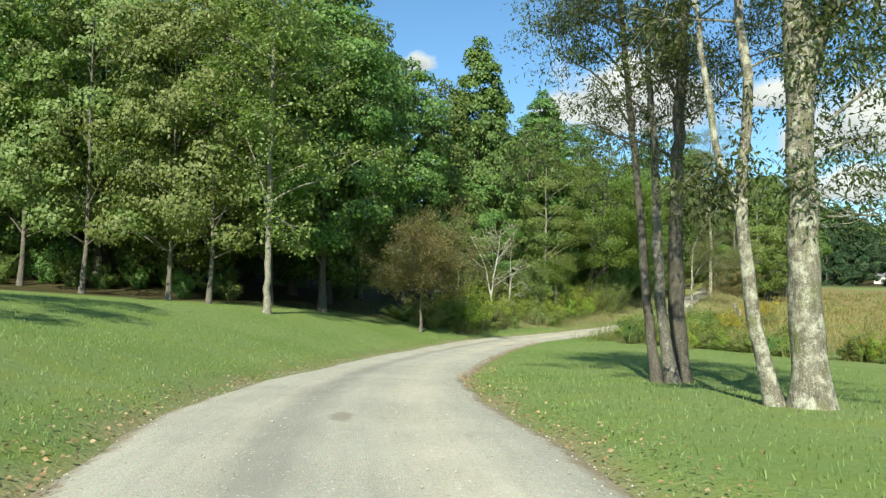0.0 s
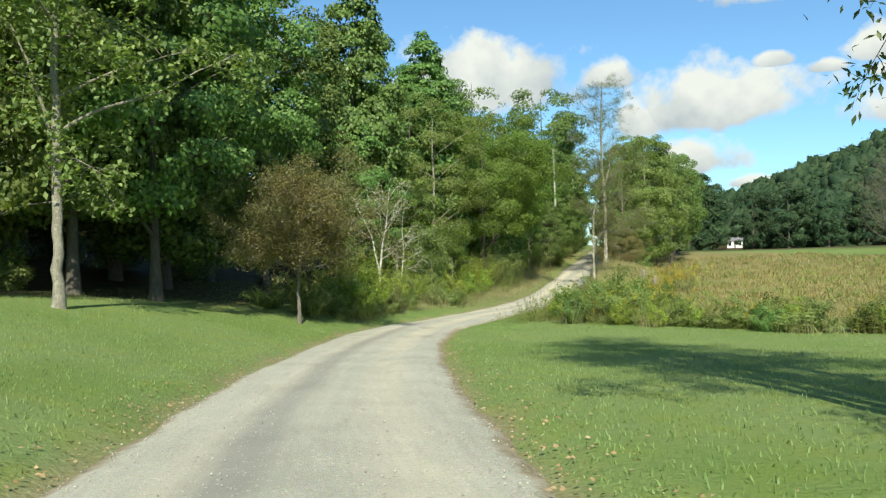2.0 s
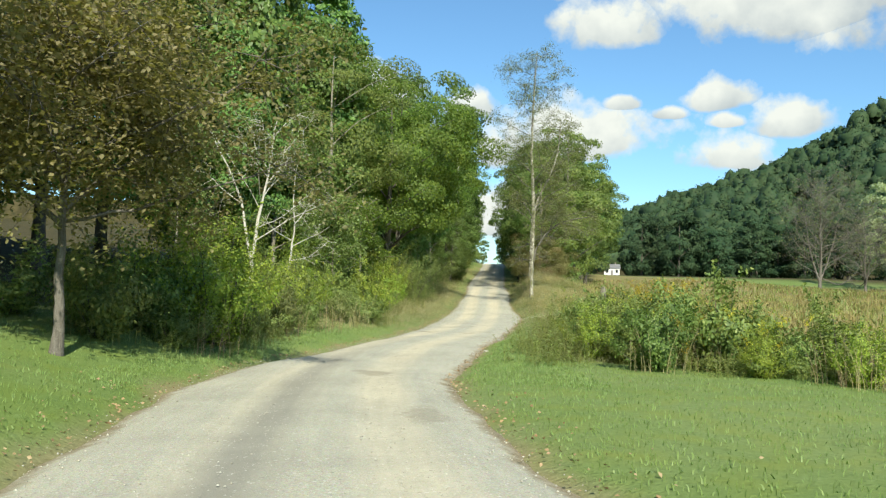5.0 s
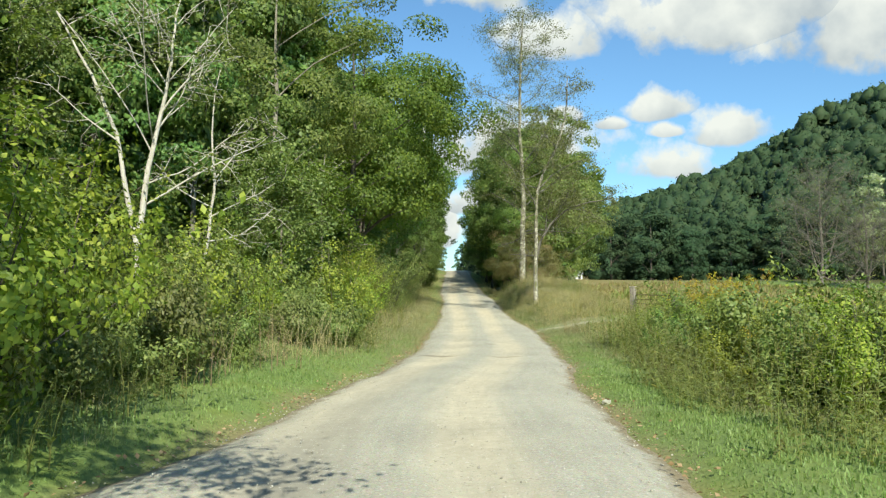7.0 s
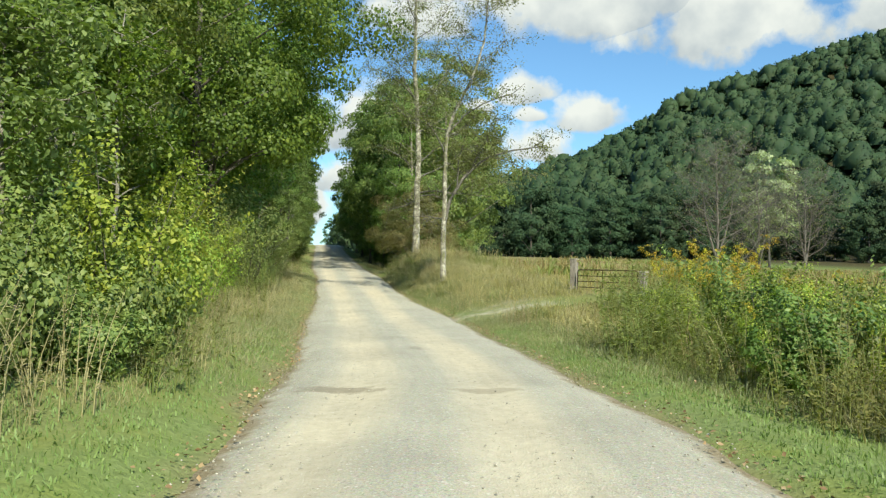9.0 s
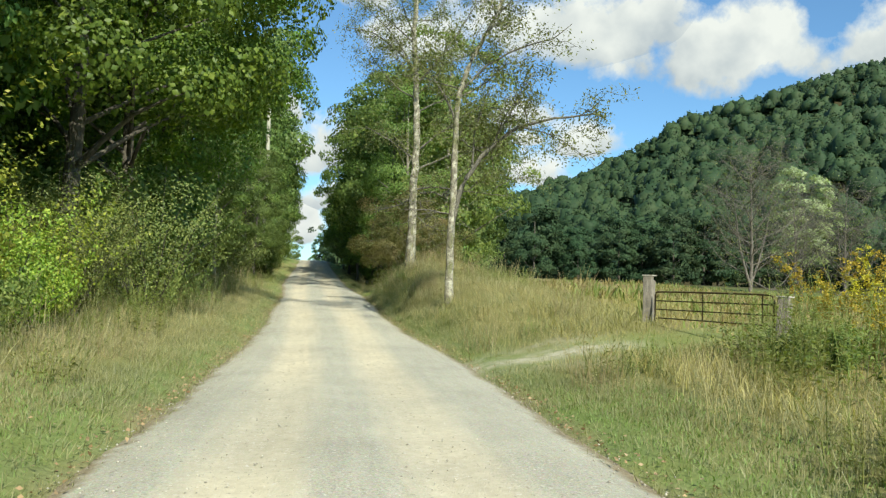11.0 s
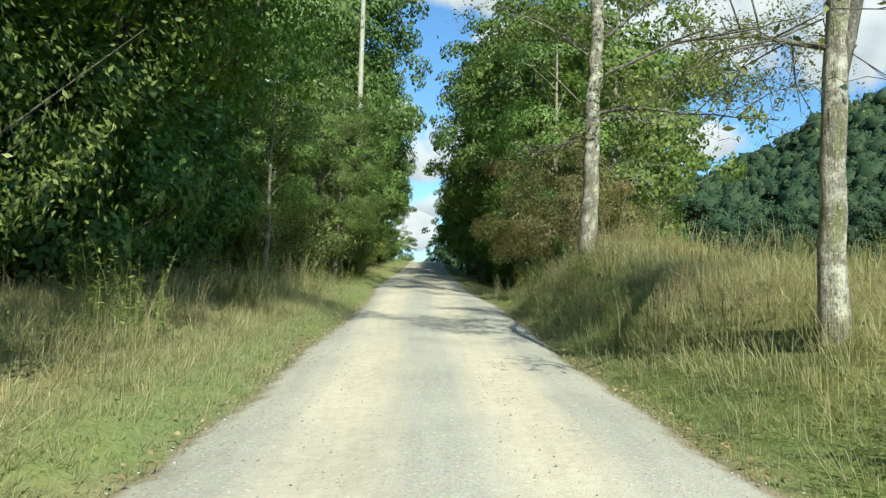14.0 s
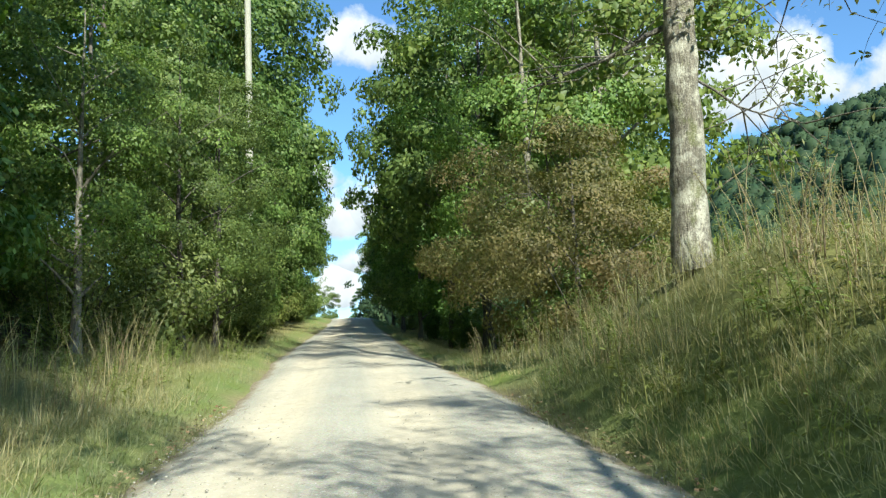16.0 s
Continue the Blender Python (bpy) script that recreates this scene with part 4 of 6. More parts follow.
def shaped_tree(name, label, base, stems, limbs, bark, leaf=None, count=0, leaf_size=0.12, seed=1, twigs=9, reach=0.9, blob=0.6, droop=0.5, long=2.2, extra_tips=(), flare=0.55, bare_below=0.0, limb_bark=None):
    """A tree from the lines of its stems and limbs: ([points], radius at the foot, radius at the end)."""
    rng = np.random.default_rng(seed)
    ob = new(name)
    tips = []
    for k, (line, r0, r1) in enumerate(stems):
        p = finer(line, rng, 0.012 + r0 * 0.04)
        t = np.linspace(0, 1, len(p))
        rad = r0 + (r1 - r0) * t
        if k == 0:
            rad = rad * (1 + flare * np.exp(-(p[:, 2] - p[0, 2]) * 3.0))
        v, f = tube(p, rad, 14)
        v = v + rng.normal(size=v.shape) * r0 * 0.035
        link_mesh("trunk" if k == 0 else "stem", v, f, bark if k == 0 or not limb_bark else limb_bark, ob, smooth_shade=True)
    for line, r0, r1 in limbs:
        p = finer(line, rng, 0.02)
        t = np.linspace(0, 1, len(p))
        tw, tp = limb_tips(p, rng, twigs, reach)
        v, f = join([tube(p, r0 + (r1 - r0) * t, 7)] + [tube(a, b, 4) for a, b in tw])
        link_mesh("limb", v, f, limb_bark or bark, ob, smooth_shade=True)
        tips += tp
    tips = [(p, r * (0.3 if p[2] < bare_below else 1.0)) for p, r in tips] + list(extra_tips)
    if count and tips:
        v, f = leaves(scatter(tips, count, rng, blob, 0.05 if bare_below else 0.15), leaf_size, rng, droop=droop, long=long)
        link_mesh("crown", v, f, leaf, ob)
    ob.matrix_basis = pose(base[0], base[1], h1(base[0], base[1]) - 0.06)
    return tagged(ob, label, "tree")


def fan(rng, origin_line, n, low, high, length, rise, r0=0.03):
    """Limbs fanning out along a stem between two heights."""
    p = np.array(origin_line, float)
    out = []
    for k in range(n):
        z = low + (high - low) * (k + rng.uniform(0, 1)) / n
        o = np.array([np.interp(z, p[:, 2], p[:, c]) for c in range(3)])
        az = k * 2.4 + rng.uniform(-0.4, 0.4)
        L = length * rng.uniform(0.6, 1.2) * (1 - 0.45 * k / n)
        dv = np.array([math.cos(az), math.sin(az), rise * rng.uniform(0.5, 1.4)])
        mid = o + dv * L * 0.5 + rng.normal(size=3) * 0.1 * L
        out.append(([tuple(o), tuple(mid), tuple(o + dv * L + np.array([0, 0, 0.1 * L]))], r0 * (1 - 0.5 * k / n), 0.008))
    return out


rg = np.random.default_rng(77)
# five old trees on the lawn by the drive
tr = [(0, 0, 0), (-0.1, 0.3, 1.36), (-0.13, 0.68, 2.9), (-0.2, 1.2, 5.05), (-0.3, 1.6, 7.0), (-0.4, 2.0, 9.5), (-0.3, 2.4, 13.0)]
shaped_tree("tree", "slender dark-barked tree leaning over mown lawn", (4.5, 16.85), [(tr, 0.105, 0.035)],
            [([(0.59, 1.0, 4.92), (0.13, 1.1, 5.21), (-0.54, 1.3, 5.5), (-1.22, 1.5, 5.69)], 0.04, 0.02), ([(-0.22, 1.3, 5.6), (-0.9, 1.4, 6.7), (-2.2, 1.5, 7.6)], 0.035, 0.01), ([(-0.22, 1.25, 5.4), (-0.7, 1.1, 5.0), (-0.95, 1.0, 3.6)], 0.018, 0.005), ([(-0.2, 1.2, 5.2), (-1.3, 0.6, 5.6), (-2.4, 0.2, 5.0), (-2.7, 0.0, 4.2)], 0.022, 0.005)] + fan(rg, tr, 12, 6.2, 12.5, 3.2, 0.5), BARK_DARK, LEAF_DUSKY, 22000, 0.1, 31, 10, 1.0, long=2.8, droop=0.9)
tr = [(0, 0, 0), (-0.14, 0.28, 1.4), (-0.18, 0.6, 2.9), (-0.1, 1.1, 5.0), (-0.15, 1.5, 7.2), (-0.05, 1.9, 10.0)]
shaped_tree("tree", "lichen-mottled tree rising beside a slender neighbour", (4.78, 16.7), [(tr, 0.125, 0.04)], fan(rg, tr, 9, 5.4, 9.6, 2.4, 0.5), BARK_MIXED, LEAF_DUSKY, 9000, 0.1, 131, 9, 0.9, long=2.8, droop=0.9)
tr = [(0, 0, 0), (-0.1, 0.03, 2.08), (-0.06, 0.02, 5.01), (0.02, 0, 6.8), (0.1, 0, 9.5), (0.3, 0.2, 14.0)]
shaped_tree("tree", "straight dark tree wrapped in ivy on mown lawn", (5.15, 17.4), [(tr, 0.18, 0.05)], [([(0.05, 0, 6.0), (-0.4, -0.1, 6.8), (-0.8, -0.2, 7.6)], 0.06, 0.02)] + fan(rg, tr, 13, 6.2, 13.5, 3.6, 0.5), BARK_DARK, LEAF_DUSKY, 26000, 0.1, 32, 10, 1.1, long=2.8, droop=0.9,
            extra_tips=[((0.0, 0.0, 2.6 + 0.2 * k), 0.22) for k in range(30)])
tr = [(0.02, 0, 0), (-0.23, 0.1, 1.18), (-0.39, 0.16, 2.61), (-0.39, 0.16, 3.01), (-0.31, 0.13, 4.37), (-0.39, 0.16, 5.52), (-0.5, 0.2, 7.5), (-0.4, 0.3, 10.0)]
shaped_tree("tree", "leaning lichen-covered tree that forks above the lawn", (4.62, 11.25), [(tr, 0.105, 0.03), ([(-0.41, 0.17, 2.73), (-0.64, 0.26, 3.42), (-0.79, 0.32, 4.41), (-0.93, 0.38, 5.58), (-1.1, 0.4, 8.0)], 0.06, 0.02)],
            [([(-0.4, 0.18, 2.75), (-0.82, 0.34, 2.98), (-1.11, 0.46, 3.27)], 0.025, 0.008)] + fan(rg, tr, 8, 4.6, 9.5, 1.6, 0.35, 0.02), BARK_LICHEN, LEAF_DUSKY, 8000, 0.12, 33, 9, 0.8, long=2.8, droop=0.9,
            extra_tips=[((-0.35 + 0.15 * math.sin(k), 0.15, 3.2 + 0.13 * k), 0.2) for k in range(12)])
tr = [(0, 0, 0), (-0.06, 0.03, 1.59), (-0.12, 0.05, 3.55), (-0.14, 0.06, 4.7), (-0.14, 0.06, 5.95), (-0.3, 0.1, 9.0), (-0.2, 0.2, 14.0)]
fk = [(-0.08, 0.03, 4.3), (0.14, -0.06, 5.27), (0.4, -0.18, 5.87), (0.9, -0.4, 8.0), (1.2, -0.6, 12.0)]
shaped_tree("tree", "stout lichen-covered tree with a forked trunk on mown lawn", (5.08, 11.1), [(tr, 0.235, 0.06), (fk, 0.14, 0.045)],
            [([(0.2, -0.04, 2.68), (0.6, -0.2, 2.71), (0.95, -0.37, 2.7)], 0.02, 0.005), ([(0.2, -0.1, 4.0), (0.9, -0.3, 4.6), (1.8, -0.2, 4.9)], 0.03, 0.008), ([(0.2, -0.1, 3.6), (1.0, 0.2, 3.9), (2.0, 0.5, 3.7)], 0.025, 0.006),
             ([(0.1, 0, 4.4), (0.9, 0.5, 5.2), (1.9, 1.0, 5.3)], 0.03, 0.006)] + fan(rg, fk, 6, 5.5, 11.5, 2.4, 0.3) + fan(rg, tr, 7, 6.5, 13.0, 3.0, 0.4), BARK_LICHEN, LEAF_DUSKY, 28000, 0.1, 34, 11, 1.1, long=2.8, droop=0.9,
            extra_tips=[((-0.1 + 0.22 * math.sin(1.7 * k), -0.1 + 0.2 * math.cos(1.7 * k), 2.9 + 0.1 * k), 0.17) for k in range(30)])

# pale trees in the rough grass by the road
tr = [(-0.05, 0.05, 0), (-0.05, 0.03, 3.23), (0.02, -0.01, 5.6), (-0.08, 0.05, 8.47), (-0.21, 0.13, 10.65), (-0.18, 0.12, 13.1), (-0.09, 0.05, 16.5), (0.1, 0.1, 19.5)]
shaped_tree("tree", "tall pale mottled tree with thin foliage in rough grass", (31.2, 93.6), [(tr, 0.21, 0.03)],
            [([(-0.15, 0.09, 8.95), (-0.9, 0.57, 9.79), (-1.82, 1.15, 10.5), (-2.82, 1.79, 10.72)], 0.05, 0.012), ([(-0.08, 0.05, 8.23), (0.81, -0.51, 9.45), (1.6, -1.01, 10.93), (2.19, -1.39, 12.16)], 0.06, 0.015),
             ([(0.03, -0.02, 3.44), (0.53, -0.42, 3.56), (1.24, -0.98, 3.48), (1.85, -1.46, 3.39), (2.62, -2.06, 3.31), (3.4, -2.6, 3.24)], 0.05, 0.01), ([(0.08, -0.06, 3.28), (0.71, -0.56, 3.32), (0.99, -0.78, 3.16)], 0.045, 0.02),
             ([(1.85, -1.46, 3.39), (2.2, -1.7, 3.8), (2.6, -2.0, 4.3)], 0.025, 0.008), ([(-0.05, 0.1, 3.0), (-0.45, 0.53, 2.75), (-0.77, 0.9, 2.6), (-1.3, 1.4, 2.4)], 0.04, 0.01), ([(0.04, -0.04, 2.3), (0.4, -0.4, 1.9), (0.9, -0.9, 1.6)], 0.02, 0.005)]
            + [([(0.05, -0.04, 4.3), (1.2, -0.9, 5.0), (2.5, -1.9, 5.4), (3.9, -3.0, 5.7)], 0.05, 0.01), ([(0.05, -0.04, 5.2), (1.0, -0.8, 6.2), (2.4, -1.8, 7.4)], 0.05, 0.01), ([(1.24, -0.98, 3.48), (2.0, -1.4, 4.5), (3.2, -2.2, 5.2)], 0.03, 0.008), ([(2.62, -2.06, 3.31), (3.3, -2.4, 3.9), (4.3, -3.2, 4.2)], 0.02, 0.006), ([(0, 0.05, 4.8), (-0.9, 0.7, 5.6), (-1.8, 1.5, 6.3)], 0.04, 0.01)]
            + fan(rg, tr, 22, 6.5, 18.8, 3.8, 0.7, 0.04), BARK_LICHEN, LEAF_FEATHER, 37000, 0.105, 35, 14, 1.2, bare_below=3.6, limb_bark=BARK_MIXED, flare=0.25)
tr = [(0, 0, 0), (-0.01, 0.01, 1.95), (0.03, -0.02, 3.27), (0.02, -0.02, 4.91), (0.13, -0.09, 6.25), (0.42, -0.3, 7.31), (0.95, -0.68, 8.6), (1.37, -0.98, 10.5), (1.5, -1, 12.5)]
l1 = [(0.01, -0.01, 2.32), (0.21, -0.15, 3.42), (0.45, -0.32, 3.94), (0.92, -0.66, 4.69), (1.56, -1.12, 5.24), (2.39, -1.71, 5.51), (3.4, -2.4, 5.7)]
shaped_tree("tree", "slim forked tree with sparse leaves at the field edge", (25.5, 82.4), [(tr, 0.125, 0.02), (l1, 0.085, 0.02)],
            [([(0.13, -0.09, 6.25), (0.72, -0.52, 7.01), (1.55, -1.11, 7.61), (2.27, -1.62, 7.9), (2.74, -1.96, 8.35)], 0.045, 0.01), ([(0.04, -0.03, 5.21), (-0.23, 0.16, 6.1), (-0.84, 0.6, 7.01), (-1.21, 0.87, 7.78)], 0.04, 0.01),
             ([(0.45, -0.32, 3.94), (0.6, -0.2, 5.0), (0.9, -0.3, 6.2)], 0.04, 0.01), ([(0.92, -0.66, 4.69), (1.5, -0.9, 5.9), (1.9, -1.2, 6.9)], 0.03, 0.01), ([(0.0, 0, 2.6), (-0.6, 0.4, 2.7), (-1.2, 0.9, 2.7)], 0.03, 0.006),
             ([(1.56, -1.12, 5.24), (2.3, -1.9, 4.9), (3.0, -2.4, 4.3)], 0.025, 0.006)] + fan(rg, tr, 9, 5.5, 12.0, 2.2, 0.6, 0.03) + fan(rg, l1, 6, 4.0, 5.7, 1.8, 0.8, 0.025), BARK_LICHEN, LEAF_FEATHER, 15500, 0.1, 36, 13, 1.0, bare_below=4.2, limb_bark=BARK_MIXED, flare=0.2)

# straight pale tree at the wood's edge
tr = [(0.05, 0, 0), (0.04, 0.01, 3.48), (0.02, 0, 7.47), (0.04, 0.01, 10.7), (0.06, 0.01, 13.1), (0.03, 0.01, 16.4), (0.0, 0.0, 19.0)]
shaped_tree("tree", "straight pale-trunked tree with yellowish leaves beside the lawn", (-8.2, 37.6), [(tr, 0.155, 0.04)],
            [([(-0.11, -0.02, 5.0), (-0.55, -0.12, 6.91), (-1.3, -0.27, 8.8)], 0.06, 0.02), ([(0.12, 0.03, 5.2), (1.13, 0.25, 5.92), (2.41, 0.53, 6.38), (3.71, 0.81, 7.12), (5.29, 1.15, 8.02)], 0.06, 0.015),
             ([(0, 0, 4.6), (0.7, 0.1, 4.4), (1.4, 0.1, 3.9)], 0.025, 0.006)] + fan(rg, tr, 20, 6.0, 18.5, 4.6, 0.3, 0.05), BARK_PALE, LEAF_OLIVE, 17000, 0.2, 37, 10, 1.4, long=1.6)
# small russet tree by the bend
tr = [(-0.1, 0, 0), (-0.1, 0, 1.36), (-0.1, 0, 2.29), (-0.05, 0, 3.3), (0.0, 0.1, 4.6), (0.1, 0.1, 5.8)]
shaped_tree("tree", "small spreading tree with brownish green leaves by the bend", (-1.12, 46.7), [(tr, 0.085, 0.02)],
            [([(-0.12, 0, 2.2), (-0.86, -0.03, 2.8), (-2.2, -0.07, 3.4)], 0.05, 0.01), ([(-0.11, 0, 2.4), (0.75, 0.03, 3.2), (2.0, 0.06, 3.7)], 0.05, 0.01)] + fan(rg, tr, 20, 2.2, 5.8, 3.6, 0.3, 0.035), BARK_GREY, LEAF_DOGWOOD, 48000, 0.092, 38, 13, 1.2, long=1.6, droop=0.1)
# white-stemmed little trees in the thicket
shaped_tree("tree", "white-stemmed small tree forking low in the thicket", (3.7, 61.7), [([(-0.12, 0, 0), (0.07, 0, 1.4), (0.01, 0, 1.8), (-0.17, 0, 2.6), (-0.41, 0.02, 3.8), (-0.91, 0.05, 5.0), (-1.56, 0.09, 6.2)], 0.085, 0.015), ([(0.02, 0, 1.5), (0.22, 0, 3.13), (0.44, 0, 4.32), (0.58, 0, 5.41), (0.78, 0, 6.8)], 0.07, 0.012)],
            [([(0.13, 0, 2.37), (0.97, -0.06, 2.94), (2.1, -0.12, 3.62), (3.06, -0.18, 4.0)], 0.025, 0.006), ([(0.44, 0, 4.32), (1.03, -0.06, 5.22), (1.71, -0.1, 5.91)], 0.025, 0.006), ([(0.4, 0, 4.0), (0.9, 0.3, 4.9), (1.2, 0.5, 6.0)], 0.02, 0.005),
             ([(-0.4, 0, 3.7), (-1.0, 0.2, 4.2), (-1.7, 0.3, 4.8)], 0.02, 0.005), ([(0.5, 0, 5.0), (0.1, 0.2, 5.8), (-0.2, 0.3, 6.6)], 0.02, 0.005)]
            + fan(rg, [(0.02, 0, 1.5), (0.22, 0, 3.13), (0.44, 0, 4.32), (0.58, 0, 5.41), (0.78, 0, 6.8)], 9, 2.6, 6.6, 1.9, 1.1, 0.018), BARK_WHITE, LEAF_OLIVE, 2600, 0.09, 39, 9, 0.8, long=1.5)
shaped_tree("tree", "thin white-stemmed tree with bare branches in the thicket", (5.1, 61.9), [([(-0.15, 0, 0), (0.0, 0, 1.3), (0.08, 0, 2.16), (0.18, 0, 3.25), (0.08, 0, 4.22), (0.25, 0, 5.6)], 0.05, 0.01)],
            [([(0.08, 0, 2.4), (0.74, -0.1, 2.79), (1.44, -0.19, 3.2)], 0.02, 0.005), ([(0.07, 0, 2.64), (-0.52, 0.07, 2.97), (-0.9, 0.1, 3.4)], 0.02, 0.005), ([(0.15, 0, 3.2), (0.7, 0.2, 3.9), (1.3, 0.3, 4.3)], 0.02, 0.005), ([(0.1, 0, 1.9), (0.8, 0.1, 2.1), (1.5, 0.1, 2.7)], 0.018, 0.004)], BARK_WHITE, LEAF_OLIVE, 500, 0.09, 40, 9, 0.7)
for k, (x, y, h) in enumerate(((9.7, 69.5, 5.5), (7.6, 66.0, 4.4), (1.2, 64.8, 7.0))):
    tr = [(0, 0, 0), (0.1, 0.05, h * 0.35), (0.05, -0.1, h * 0.7), (0.2, 0.1, h)]
    shaped_tree("sapling", "slender sapling with thin leafy branches in the thicket", (x, y), [(tr, 0.05, 0.01)], fan(rg, tr, 9, h * 0.3, h * 0.95, 1.5, 0.5, 0.016), BARK_PALE, LEAF_OLIVE if k else LEAF_BRIGHT, 9000, 0.1, 41 + k, 9, 0.75, long=1.6)

# bare grey trees across the field
tr = [(0, 0, 0), (0.2, 0, 4), (0.1, 0, 8), (0.3, 0.2, 13.5)]
bare = shaped_tree("tree", "leafless grey tree at the far edge of the field", (80.4, 110.7), [(tr, 0.2, 0.03), ([(0.1, 0, 1.0), (-1.2, 0.3, 5.0), (-2.0, 0.5, 10.0)], 0.14, 0.02), ([(0.1, 0, 1.4), (1.5, -0.3, 5.0), (2.8, -0.4, 9.5)], 0.13, 0.02)], fan(rg, tr, 40, 1.6, 12.8, 6.4, 0.75, 0.06), BARK_GREY, LEAF_OLIVE, 2200, 0.2, 45, 26, 2.3)
for x, y, turn, size in ((88.5, 111, 80, 0.8), (96, 110, 200, 0.85)):
    again(bare, x, y, turn, size)

# ---- shrubs and thickets ----
def make_shrub(label, seed, tall, wide, count, leaf, leaf_size, stems=11, long=1.7, category="shrub", name="shrub"):
    rng = np.random.default_rng(seed)
    ob = new(name)
    tips, wood = [], []
    for k in range(stems):
        az, out = k * 2.4 + rng.uniform(-.4, .4), wide * rng.uniform(0.25, 1.0)
        h = tall * rng.uniform(0.35, 1.1) * (1.05 - 0.3 * out / wide)
        line = np.array([[0.15 * math.cos(az), 0.15 * math.sin(az), 0], [out * 0.5 * math.cos(az), out * 0.5 * math.sin(az), h * 0.6], [out * math.cos(az), out * math.sin(az), h]])
        line[1:] += rng.normal(size=(2, 3)) * 0.1
        wood.append((line, np.array([0.018, 0.012, 0.004])))
        for u in np.linspace(0.15, 1.0, 6):
            q = np.array([np.interp(u, [0, 0.5, 1], line[:, c]) for c in range(3)])
            tips.append((q + rng.normal(size=3) * [0.25, 0.25, 0.1] * wide * 0.5, 0.21 * wide))
    if name == "shrub":
        v, f = join([tube(a, b, 4) for a, b in wood])
        link_mesh("woody_base", v, f, BARK_DARK, ob)
    else:
        for a, b in wood:
            v, f = tube(a, b, 5)
            link_mesh("stem", v, f, LEAF_VERGE, ob)
    cc, rr = np.array([q for q, _ in tips]), np.array([r for _, r in tips])
    k = rng.integers(0, len(cc), count)
    off = rng.normal(size=(count, 3)) * 0.5
    p = cc[k] + off * rr[k][:, None] * [1, 1, 0.8]
    # leafy sprigs stand out of the mass
    m = count // 6
    j = rng.integers(0, len(cc), 14)
    pick = rng.integers(0, 14, m)
    rise = rng.uniform(0, 1, m)
    dv = rng.normal(size=(14, 3)) * [0.5, 0.5, 0.2] + [0, 0, 0.8]
    p[:m] = cc[j][pick] + dv[pick] * (rise * tall * 0.42)[:, None] + rng.normal(size=(m, 3)) * 0.05
    p[:, 2] = np.abs(p[:, 2]) + 0.03
    nrm = p - np.array([0, 0, tall * 0.35])
    nrm = nrm / (np.linalg.norm(nrm, axis=1, keepdims=True) + 1e-6) + off * 0.9 + [0, 0, 0.2]
    v, f = leaves_on(p, nrm, leaf_size, rng, long, 0.4)
    link_mesh("foliage", v, f, leaf, ob)
    return tagged(ob, label, category)


shrubs = [make_shrub("dense green roadside shrub", 51, 2.0, 1.3, 6200, LEAF_SHRUB, 0.1), make_shrub("tangled shrub with yellowish leaves", 52, 1.7, 1.5, 5600, LEAF_SHRUB, 0.095), make_shrub("dense leafy undergrowth shrub", 53, 2.6, 1.5, 7000, LEAF_FOREST, 0.12),
          make_shrub("brownish tangled bramble thicket", 54, 1.5, 1.4, 5200, LEAF_OLIVE, 0.08)]


def lance_leaves(p, ax, L, W, rng):
    """Narrow drooping leaves (three bent segments) from points along directions."""
    n = len(p)
    ax = ax / (np.linalg.norm(ax, axis=1, keepdims=True) + 1e-9)
    side = np.cross(ax, np.array([0, 0, 1.0]) + rng.normal(size=(n, 3)) * 0.25)
    side /= np.linalg.norm(side, axis=1, keepdims=True) + 1e-9
    L, W = np.asarray(L)[:, None], np.asarray(W)[:, None]
    dn = np.array([0, 0, -1.0])
    m1, m2 = p + ax * L * 0.35, p + ax * L * 0.72 + dn * L * 0.1
    t = p + ax * L + dn * L * 0.32
    v = np.stack([p, m1 + side * W * 0.5, m1 - side * W * 0.5, m2 + side * W * 0.36, m2 - side * W * 0.36, t], 1).reshape(-1, 3)
    i = np.arange(n)[:, None] * 6
    f = np.concatenate([i + [0, 1, 2], i + [1, 3, 4], i + [1, 4, 2], i + [3, 5, 4]], 1).reshape(-1, 3)
    return v, f


